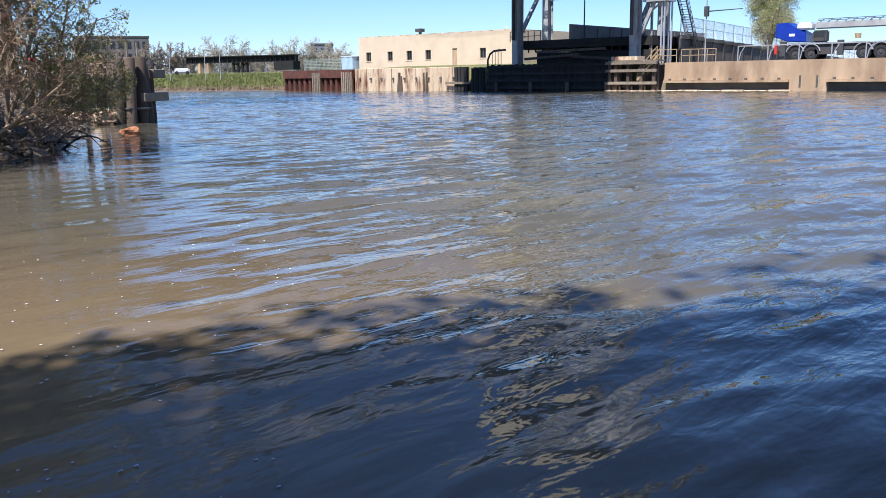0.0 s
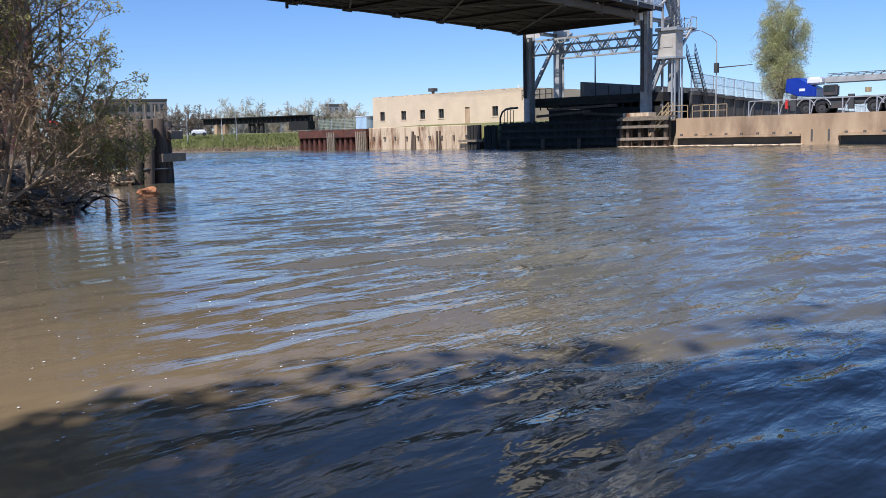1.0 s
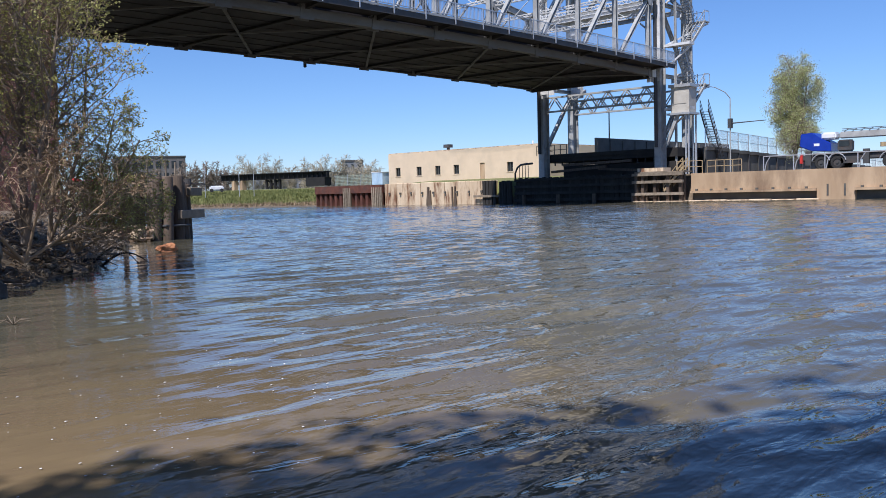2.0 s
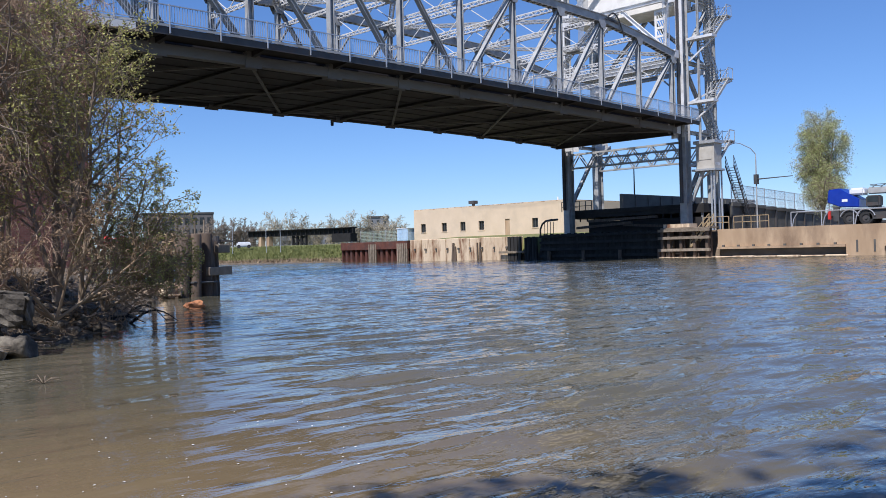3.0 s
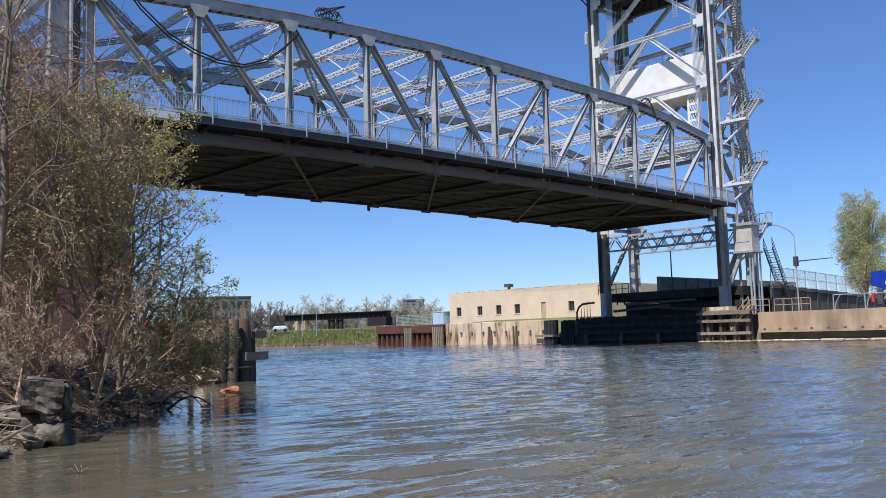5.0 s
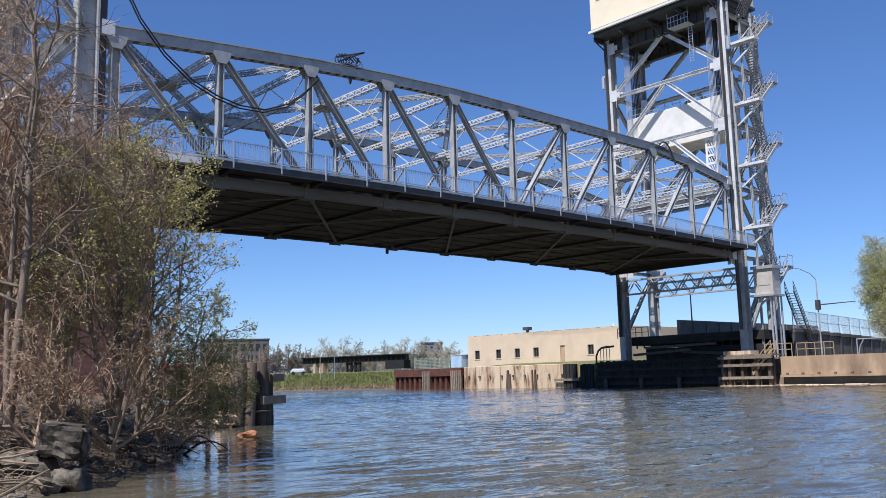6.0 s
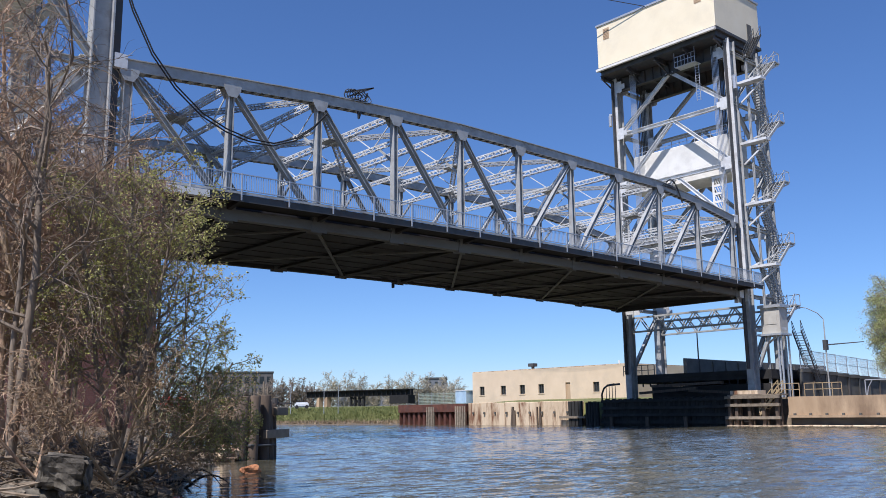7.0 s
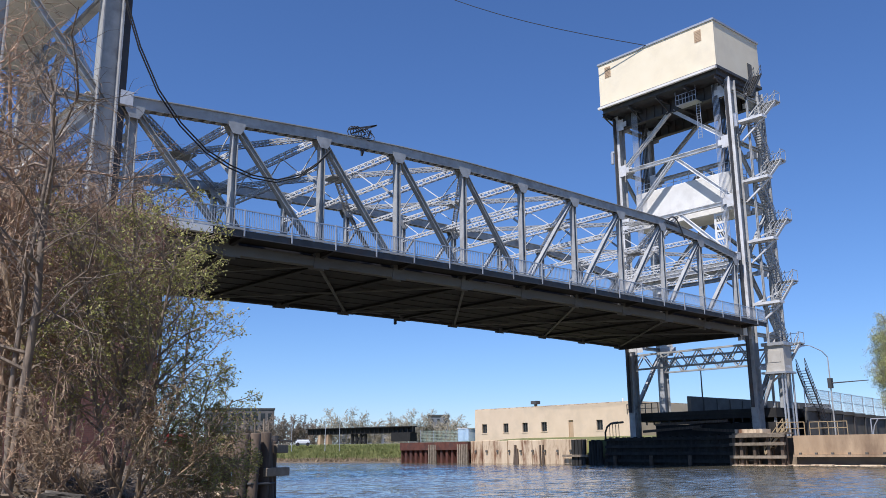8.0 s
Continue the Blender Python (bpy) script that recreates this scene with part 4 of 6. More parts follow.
    wins = [103.0, 98.2, 94.1, 90.2, 79.7]
    bm = B()
    cuts = sorted([(w - 0.55, w + 0.55, 4.2, 5.6) for w in wins] + [(84.5, 85.4, 3.2, 5.7)])
    y = y0
    for a, b, c, d in cuts:
        box(bm, bx, bx + 0.4, y, a, z0, z1)
        box(bm, bx, bx + 0.4, a, b, z0, c)
        box(bm, bx, bx + 0.4, a, b, d, z1)
        y = b
    box(bm, bx, bx + 0.4, y, y1, z0, z1)
    box(bm, bx + 0.4, bx + 22, y1 - 0.4, y1, z0, z1)
    box(bm, bx + 0.4, bx + 22, y0, y0 + 0.4, z0, z1)
    box(bm, bx + 21.6, bx + 22, y0 + 0.4, y1 - 0.4, z0, z1)
    part("wall", bm, BEIGE, bd)
    bm = B()
    box(bm, bx + 0.05, bx + 22, y0 + 0.05, y1 - 0.05, z1 + 0.004, z1 + 0.14)
    part("roof", bm, CONC_PALE, bd)
    for w in wins:
        bm = B()
        for q in (0, 1):
            box(bm, bx + 0.16, bx + 0.24, w - 0.55 + q * 1.02, w - 0.47 + q * 1.02, 4.2, 5.6)
            box(bm, bx + 0.16, bx + 0.24, w - 0.47, w + 0.47, 4.2 + q * 1.32, 4.28 + q * 1.32)
        box(bm, bx + 0.16, bx + 0.24, w - 0.03, w + 0.03, 4.28, 5.52)
        win = part("window", bm, CONC_DARK, bd)
        bm = B()
        box(bm, bx + 0.27, bx + 0.3, w - 0.55, w + 0.55, 4.2, 5.6)
        part("pane", bm, GLASS_DARK, win)
        bm = B()
        box(bm, bx - 0.06, bx + 0.02, w - 0.65, w + 0.65, 4.08, 4.19)
        part("sill", bm, BEIGE, win)
    bm = B()
    box(bm, bx + 0.15, bx + 0.25, 84.5, 85.4, 3.2, 5.7)
    part("door", bm, CONC, bd, "brown door")
    bm = B()
    tube(bm, [(bx + 3, 94.5, 7.9), (bx + 3, 94.5, 8.5)], 0.25, 8, True)
    box(bm, bx + 2.5, bx + 3.5, 94.0, 95.1, 8.5, 9.0)
    part("roof_vent", bm, STEEL_DARK, bd, "dark roof vent hood")
    bm = B()
    tube(bm, [(bx + 4, 78.5, 7.9), (bx + 4, 78.5, 8.7)], 0.12, 6, True)
    part("roof_pipe", bm, WHITE_PAINT, bd)


far_bank()

# ---- approach ramp, fence, lamps, truck and tree on the quay ----
def approach():
    ramp = thing("approach_ramp", "dark panelled concrete approach ramp of the bridge", "ramp", kind="structure")
    bm = B()
    for i in range(24):
        x0, x1 = 91 + i * 2.5, 91 + (i + 1) * 2.5
        za = max(2.4, 5.35 - 0.036 * (x0 - 86))
        zb = max(2.4, 5.35 - 0.036 * (x1 - 86))
        a = [bm.verts.new(p) for p in ((x0, 42.2, za), (x1, 42.2, zb), (x1, 60.3, zb), (x0, 60.3, za))]
        bm.faces.new(a)
    part("road_surface", bm, ASPHALT, ramp)
    for i in range(24):
        x0, x1 = 85 + i * 2.6, 85 + (i + 1) * 2.6
        z = 5.35 - 0.036 * (x0 - 86)
        bm = B()
        box(bm, x0 + 0.02, x1 - 0.02, 42.0, 42.25, 2.2, z - 0.32)
        part("wall_panel", bm, CONC_DARK, ramp)
        bm = B()
        box(bm, x0 - 0.12, x0 + 0.12, 41.86, 42.0, 2.2, z - 0.3)
        part("pilaster", bm, STEEL_DARK, ramp)
        bm = B()
        box(bm, x0, x1, 41.85, 42.3, z - 0.3, z + 0.05)
        part("coping", bm, CONC_DARK, ramp)
    fence = thing("chain_link_fence", "grey chain-link fence on the approach ramp", "fence")
    for i in range(24):
        x0, x1 = 85 + i * 2.6, 85 + (i + 1) * 2.6
        z0, z1 = 5.4 - 0.036 * (x0 - 86), 5.4 - 0.036 * (x1 - 86)
        bm = B()
        tube(bm, [(x0, 42.0, z0), (x0, 42.0, z0 + 1.95)], 0.05, 6, True)
        part("post", bm, GALV, fence)
        bm = B()
        for h in (1.9, 1.0, 0.1):
            beam(bm, (x0, 42.0, z0 + h), (x1, 42.0, z1 + h), 0.04, 0.04)
        n = 13
        for q in range(n):
            u, v = q / n, min(1, (q + 5) / n)
            for lo, hi in ((0.1, 1.9), (1.9, 0.1)):
                beam(bm, (x0 + 2.6 * u, 42.0, z0 + lo), (x0 + 2.6 * v, 42.0, z0 + lo + (hi - lo) * (v - u) * n / 5), 0.014, 0.014)
        part("mesh_panel", bm, GALV, fence)

    lamp = thing("street_lamp", "grey street lamp with curved arm and signal mast arm", "street lamp", "lamps on the bridge road")
    bm = B()
    x, y = 87.6, 40.5
    tube(bm, [(x, y, 2.6), (x, y, 9.6), (x, y, 10.4), (x - 0.5, y + 0.3, 11.0), (x - 1.6, y + 0.9, 11.5), (x - 2.6, y + 1.2, 11.55)], [0.08, 0.06, 0.05, 0.045, 0.04, 0.04], 8, True)
    part("pole", bm, STEEL, lamp)
    bm = B()
    box(bm, x - 3.1, x - 2.4, y + 1.1, y + 1.4, 11.42, 11.6)
    part("lamp_head", bm, STEEL_DARK, lamp)
    bm = B()
    tube(bm, [(x, y, 7.8), (x + 1, y - 3.4, 7.95)], [0.07, 0.04], 6, True)
    part("mast_arm", bm, STEEL_DARK, lamp)
    bm = B()
    box(bm, x - 0.2, x + 0.2, y - 0.2, y + 0.2, 7.3, 8.3)
    part("signal_box", bm, STEEL_DARK, lamp)
    post = thing("lamp_post", "thin straight grey lamp post on the approach road", "street lamp", "lamps on the bridge road")
    bm = B()
    tube(bm, [(96, 60.4, 4.8), (96, 60.4, 11.3)], [0.12, 0.07], 8, True)
    part("pole", bm, STEEL_DARK, post)

    road = thing("parapet", "grey concrete parapet of the approach road", "parapet")
    bm = B()
    box(bm, 93, 130, 60.35, 60.65, 4.0, 7.7)
    for i in range(12):
        box(bm, 93 + i * 3, 93.3 + i * 3, 60.22, 60.35, 4.2, 7.5)
    part("wall_panel", bm, CONC_DARK, road)

    rail = thing("quay_guard_rail", "pale pipe guard rail along the quay edge", "guard rail")
    for i in range(17):
        y = 33.0 - i * 2.7
        bm = B()
        tube(bm, [(78.2, y, 2.5), (78.2, y, 3.9)], 0.05, 6, True)
        part("post", bm, GALV, rail)
        bm = B()
        tube(bm, [(78.2, y, 3.9), (78.2, y - 2.7, 3.9)], 0.045, 6)
        tube(bm, [(78.2, y - 0.1, 2.6), (78.2, y - 0.25, 3.3), (78.2, y - 0.6, 3.85)], 0.045, 6)
        part("rail", bm, GALV, rail)


def mobile_crane():
    """Truck crane parked along the quay, boom stowed flat."""
    cr = thing("mobile_crane", "blue and white truck crane with stowed boom on the quay", "crane truck")
    x0, x1, y0 = 82.0, 84.6, 31.0
    bm = B()
    box(bm, x0 + 0.15, x1 - 0.15, y0 - 12.2, y0, 3.45, 3.95)
    bmesh.ops.bevel(bm, geom=bm.edges[:], offset=0.04, segments=1, affect="EDGES")
    part("chassis", bm, STEEL_DARK, cr)
    bm = B()
    box(bm, x0, x1, y0 - 12.0, y0 - 1.0, 3.96, 4.1)
    box(bm, x0 + 0.05, x0 + 0.5, y0 - 5.0, y0 - 3.4, 3.1, 3.7)
    part("deck", bm, STEEL_DARK, cr)
    bm = B()
    box(bm, x0, x0 + 0.3, y0 - 0.05, y0 + 0.2, 3.2, 4.1)
    part("tail_lamp_board", bm, RED, cr, "red tail marker board")
    for dy in (1.7, 3.1, 7.5, 8.9):
        for x in (x0 + 0.25, x1 - 0.25):
            bm = B()
            r = 0.62
            pts = [(-0.2, r * 0.9), (-0.12, r), (0.12, r), (0.2, r * 0.9), (0.2, r * 0.55), (-0.2, r * 0.55)]
            rings = [[bm.verts.new((x + a, y0 - dy + q * math.cos(w), 3.2 + q * math.sin(w))) for w in np.linspace(0, 6.2832, 21)[:-1]] for a, q in pts]
            for i in range(len(rings)):
                ra, rb = rings[i], rings[(i + 1) % len(rings)]
                for k in range(20):
                    bm.faces.new((ra[k], ra[(k + 1) % 20], rb[(k + 1) % 20], rb[k]))
            bmesh.ops.recalc_face_normals(bm, faces=bm.faces[:])
            wheel = part("wheel", bm, BLACK, cr)
            bm = B()
            tube(bm, [(x - 0.14, y0 - dy, 3.2), (x + 0.14, y0 - dy, 3.2)], r * 0.54, 14, True)
            tube(bm, [(x - 0.2, y0 - dy, 3.2), (x + 0.2, y0 - dy, 3.2)], r * 0.2, 10, True)
            part("rim", bm, STEEL_DARK, wheel)
        bm = B()
        tube(bm, [(x0 - 0.02, y0 - dy + 0.8 * math.cos(w), 3.25 + 0.75 * math.sin(w)) for w in np.linspace(0.2, 2.94, 9)], 0.05, 6)
        part("mudguard", bm, GALV, cr)
    bm = B()
    prof = [(0.3, 4.75), (0.2, 5.9), (-0.8, 6.0), (-1.7, 5.4), (-2.5, 4.95), (-2.5, 4.2), (-0.8, 4.3)]
    ring = [[bm.verts.new((x, y0 + a, z)) for a, z in prof] for x in (x0 + 0.2, x1 - 0.2)]
    bm.faces.new(ring[0])
    bm.faces.new(ring[1][::-1])
    for i in range(len(prof)):
        j = (i + 1) % len(prof)
        bm.faces.new((ring[0][i], ring[1][i], ring[1][j], ring[0][j]))
    bmesh.ops.recalc_face_normals(bm, faces=bm.faces[:])
    bmesh.ops.bevel(bm, geom=bm.edges[:], offset=0.06, segments=2, affect="EDGES")
    part("counterweight_housing", bm, BLUE, cr, "blue superstructure housing")
    bm = B()
    box(bm, x0 + 0.19, x0 + 0.198, y0 - 1.5, y0 - 1.0, 4.75, 4.98)
    part("emblem", bm, WHITE_PAINT, cr)
    bm = B()
    box(bm, x0 + 0.3, x1 - 0.8, y0 - 2.9, y0 - 1.6, 5.3, 5.95)
    bmesh.ops.bevel(bm, geom=bm.edges[:], offset=0.15, segments=2, affect="EDGES")
    part("winch_cover", bm, WHITE_PAINT, cr)
    for i, (w, mat) in enumerate(((0.75, STEEL), (0.6, WHITE_PAINT), (0.5, BLUE))):
        bm = B()
        a = y0 - 3.0 - i * 0.2
        box(bm, x0 + 1.3 - w / 2, x0 + 1.3 + w / 2, y0 - 13.2 - i * 0.5, a, 5.62 - w * 0.35, 5.62 + w * 0.45)
        bmesh.ops.bevel(bm, geom=bm.edges[:], offset=0.08, segments=2, affect="EDGES")
        part("boom_section", bm, mat, cr)
    bm = B()
    for z in (6.08, 6.2):
        beam(bm, (x0 + 1.0, y0 - 3.2, z), (x0 + 1.0, y0 - 13.0, z), 0.07, 0.05)
    for q in range(14):
        beam(bm, (x0 + 0.98, y0 - 3.4 - q * 0.7, 5.95), (x0 + 0.98, y0 - 3.8 - q * 0.7, 6.2), 0.05, 0.05)
    part("jib", bm, STEEL_DARK, cr)
    bm = B()
    box(bm, x0 + 0.05, x0 + 1.0, y0 - 4.3, y0 - 3.1, 4.15, 5.2)
    bmesh.ops.bevel(bm, geom=bm.edges[:], offset=0.12, segments=2, affect="EDGES")
    cab = part("crane_cab", bm, STEEL_DARK, cr)
    bm = B()
    box(bm, x0 + 0.03, x0 + 0.047, y0 - 4.15, y0 - 3.25, 4.6, 5.1)
    part("pane", bm, GLASS_DARK, cab)
    bm = B()
    box(bm, x0 + 0.05, x1 - 0.05, y0 - 13.6, y0 - 11.4, 3.2, 5.0)
    bmesh.ops.bevel(bm, geom=bm.edges[:], offset=0.2, segments=2, affect="EDGES")
    part("driver_cab", bm, RED, cr, "red and white driving cab")
    for dy in (0.6, 5.6, 10.6):
        bm = B()
        box(bm, x0 - 0.15, x0 + 0.15, y0 - dy - 0.25, y0 - dy + 0.25, 3.0, 4.3)
        box(bm, x0 - 0.25, x0 + 0.25, y0 - dy - 0.3, y0 - dy + 0.3, 2.62, 2.75)
        part("outrigger", bm, STEEL_DARK, cr)
    bm = B()
    tube(bm, [(x0 - 0.05, y0 - 7.0, 4.4), (x0 - 0.05, y0 - 7.0, 4.8)], 0.25, 10, True)
    part("hose_reel", bm, YELLOW, cr, "yellow hose reel")


approach()
mobile_crane()


# ---- far distance ----
def distance():
    def at(az, d):
        return Vector((-math.sin(radians(az)) * d, math.cos(radians(az)) * d, 0))

    tr = thing("railway_trestle", "dark steel girder railway trestle on timber bents", "trestle")
    a, b = at(-33.0, 176), at(-39.6, 160)
    bm = B()
    beam(bm, (*a.xy, 5.2), (*b.xy, 5.2), 1.0, 1.05)
    beam(bm, (*a.xy, 5.8), (*b.xy, 5.8), 2.2, 0.14)
    for i in range(24):
        p = a.lerp(b, i / 23)
        beam(bm, (p.x - 0.6, p.y - 0.5, 4.75), (p.x - 0.6, p.y - 0.5, 5.7), 0.12, 0.12)
    part("girder", bm, GIRDER_BLACK, tr)
    for u in (0.47,):
        bm = B()
        p, q = a.lerp(b, u - 0.035), a.lerp(b, u + 0.09)
        for e in (0, 0.33, 0.66, 1):
            c = p.lerp(q, e)
            beam(bm, (c.x, c.y, 2.0), (c.x, c.y, 4.8), 0.4, 0.4)
        beam(bm, (p.x, p.y, 2.9), (q.x, q.y, 4.7), 0.25, 0.25)
        beam(bm, (p.x, p.y, 4.7), (q.x, q.y, 2.9), 0.25, 0.25)
        part("timber_bent", bm, GIRDER_BLACK, tr)
    for u in (0.12, 0.2):
        bm = B()
        c = a.lerp(b, u)
        box(bm, c.x - 0.45, c.x + 0.45, c.y - 0.45, c.y + 0.45, 2.0, 4.7)
        part("concrete_bent", bm, CONC, tr)
    bm = B()
    c, e = a.lerp(b, 0.83), b
    beam(bm, (*c.xy, 4.0), (*e.xy, 4.0), 2.0, 1.5)
    part("abutment", bm, GIRDER_BLACK, tr)

    OFFICE = material("grey_office_brick", (0.10, 0.095, 0.095), (0.15, 0.14, 0.135), 0.5, 0.9)
    ob = thing("office_block", "distant grey-brown flat-roofed office block", "building")
    c = at(-29.2, 300)
    d = Vector((math.cos(radians(-29.2)), math.sin(radians(-29.2)), 0))
    f = Vector((-d.y, d.x, 0))

    def slab(bm, u0, u1, v0, v1, z0, z1):
        p = c + f * (v0 + v1) / 2
        beam(bm, p + d * u0 + Vector((0, 0, (z0 + z1) / 2)), p + d * u1 + Vector((0, 0, (z0 + z1) / 2)), v1 - v0, z1 - z0)

    bm = B()
    slab(bm, -14, 8.2, 0, 14, 2, 15.2)
    part("wall", bm, OFFICE, ob)
    bm = B()
    slab(bm, -14.2, 8.4, -0.2, 14.2, 15.2, 15.7)
    part("roof", bm, STEEL_DARK, ob)
    for i in range(9):
        for j in range(3):
            bm = B()
            slab(bm, -13 + i * 2.4, -11.6 + i * 2.4, -0.12, -0.01, 4.2 + j * 3.8, 6.4 + j * 3.8)
            part("window", bm, GLASS_DARK, ob)

    fe = thing("mesh_site_fence", "pale green mesh site fence on the grass", "fence")
    p0, p1 = Vector((100.5, 119.5, 0)), Vector((104, 103.5, 0))
    for i in range(7):
        p = p0.lerp(p1, i / 6)
        bm = B()
        tube(bm, [(p.x, p.y, 2.6), (p.x, p.y, 5.05)], 0.05, 6, True)
        part("post", bm, GALV, fe)
        if i < 6:
            q = p0.lerp(p1, (i + 1) / 6)
            bm = B()
            for h in np.arange(3.0, 5.0, 0.25):
                beam(bm, (p.x, p.y, h), (q.x, q.y, h), 0.03, 0.05)
            for e in np.arange(0, 1, 0.1):
                c2 = p.lerp(q, e)
                beam(bm, (c2.x, c2.y, 3.0), (c2.x, c2.y, 4.95), 0.04, 0.04)
            part("mesh_panel", bm, SITE_MESH, fe)
    sh = thing("site_container", "pale blue and white site container beside the warehouse", "container")
    bm = B()
    box(bm, 99, 101.4, 105.7, 108.3, 3.0, 5.0)
    part("body", bm, PALE_BLUE, sh)
    for i in range(9):
        bar("rib", (98.97, 105.85 + i * 0.28, 3.1), (98.97, 105.85 + i * 0.28, 4.95), 0.05, 0.12, PALE_BLUE, sh)
    bm = B()
    box(bm, 98.9, 101.5, 105.6, 108.4, 5.0, 5.1)
    part("roof", bm, WHITE_PAINT, sh)
    van = thing("parked_van", "small white van parked on the far bank", "van")
    p = at(-32.6, 150)
    bm = B()
    beam(bm, (p.x - 1.0, p.y + 0.6, 3.1), (p.x + 1.0, p.y - 0.6, 3.1), 1.5, 0.8)
    bmesh.ops.bevel(bm, geom=bm.edges[:], offset=0.2, segments=2, affect="EDGES")
    part("body", bm, WHITE_PAINT, van)
    for u in (-0.7, 0.7):
        bm = B()
        tube(bm, [(p.x + u - 0.45, p.y - u * 0.6 - 0.7, 2.75), (p.x + u + 0.45, p.y - u * 0.6 + 0.7, 2.75)], 0.3, 10, True)
        part("wheel", bm, BLACK, van)
    for az, d2, h in ((-31.9, 140, 6.2), (-34.0, 130, 5.2), (-34.9, 128, 5.4)):
        po = thing("pole", "thin pale pole on the far grass bank", "pole", "poles on the far bank")
        p = at(az, d2)
        bm = B()
        tube(bm, [(p.x, p.y, 1.6), (p.x, p.y, h)], [0.05, 0.035], 6, True)
        part("shaft", bm, GALV, po)
    for az, d2, w, h, dep in ((-41.2, 420, 10, 17, 10), (-40.4, 430, 16, 12, 9), (-38.0, 460, 14, 13, 9), (-36.6, 480, 30, 11, 12)):
        h2 = thing("distant_building", "hazy distant low brown building", "building", "distant buildings")
        p = at(az, d2)
        u = Vector((math.cos(radians(az)), math.sin(radians(az)), 0)) * w / 2
        bm = B()
        beam(bm, p - u + Vector((0, 0, h / 2)), p + u + Vector((0, 0, h / 2)), dep, h)
        part("wall", bm, SLATE, h2)
        bm = B()
        beam(bm, p - u * 1.04 + Vector((0, 0, h + 0.4)), p + u * 1.04 + Vector((0, 0, h + 0.4)), dep + 0.6, 0.8)
        part("roof", bm, STEEL_DARK, h2)
        v = Vector((u.y, -u.x, 0)).normalized() * (dep / 2 + 0.1)
        for i in range(max(3, int(w / 3))):
            for j in range(int(h / 4)):
                q = p + u * (-0.9 + 1.8 * (i + 0.5) / max(3, int(w / 3))) + v
                bm = B()
                beam(bm, q + Vector((0, 0, 2 + j * 4)), q + Vector((0, 0, 3.8 + j * 4)), 1.2, 0.1, up=v)
                part("window", bm, GLASS_DARK, h2)
    wire = thing("overhead_wire", "thin black overhead wire sagging to the tower top", "wire")
    bm = B()
    p, q = Vector((60, 95, 73)), Vector((77.6, 52.4, 45.6))
    tube(bm, [p.lerp(q, u) - Vector((0, 0, 2.6 * math.sin(3.1416 * u))) for u in np.linspace(0, 1, 14)], 0.045, 5)
    part("strand", bm, BLACK, wire)
    cable = thing("power_cable", "pair of slack black cables from tower to span", "cable")
    for dy in (0, 0.14):
        bm = B()
        pts = [(15.6, 27.5), (16.2, 25.2), (17.0, 23.1), (18.2, 20.9), (19.6, 19.3), (21.2, 18.1), (22.7, 17.5), (24.2, 17.2), (25.8, 17.25), (27.4, 17.9), (28.6, 18.9), (29.6, 20.0)]
        tube(bm, [(x, 44.0 - dy, z + dy * 0.9) for x, z in pts], 0.045, 6)
        part("strand", bm, BLACK, cable)


def far_grass():
    """Tussocks of long grass and dead reed on the far bank, and shingle at its foot."""
    rng = np.random.RandomState(12)
    x = rng.uniform(62, 97, 26000)
    y = rng.uniform(95.5, 134, 26000)
    d = shore(x, y)
    ok = (d > 0.6) & (d < 22) & (rng.rand(len(x)) < 0.75)
    x, y, d = x[ok], y[ok], d[ok]
    z = height(x, y)
    for name, pick, mat, tall, label in (("grass", d > 2.2, GRASS, 0.42, "long yellow-green grass on the far bank"), ("reed", d <= 2.6, REED, 0.34, "brown dead reed at the foot of the far bank")):
        v, fc = [], []
        for px, py, pz in zip(x[pick], y[pick], z[pick]):
            for q in range(2):
                w = rng.uniform(0, 6.28)
                h = tall * rng.uniform(0.5, 1.2)
                c, s = math.cos(w) * 0.09, math.sin(w) * 0.09
                lx, ly = rng.normal(0, 0.12, 2)
                k = len(v)
                v += [(px - c, py - s, pz - 0.03), (px + c, py + s, pz - 0.03), (px + lx, py + ly, pz + h)]
                fc.append((k, k + 1, k + 2))
        tagged(mesh_of(name, v, fc, mat), label, name, kind="stuff")


GRASS = material("long_grass", (0.10, 0.13, 0.03), (0.24, 0.24, 0.08), 0.6, 0.8)
REED = material("dead_reed", (0.20, 0.14, 0.08), (0.34, 0.26, 0.16), 0.9, 0.9)
far_grass()
SITE_MESH = material("green_site_mesh", (0.30, 0.36, 0.30), (0.38, 0.44, 0.38), 4, 0.7)
PALE_BLUE = material("pale_blue_paint", (0.42, 0.56, 0.70), (0.50, 0.64, 0.76), 2, 0.5)
distance()

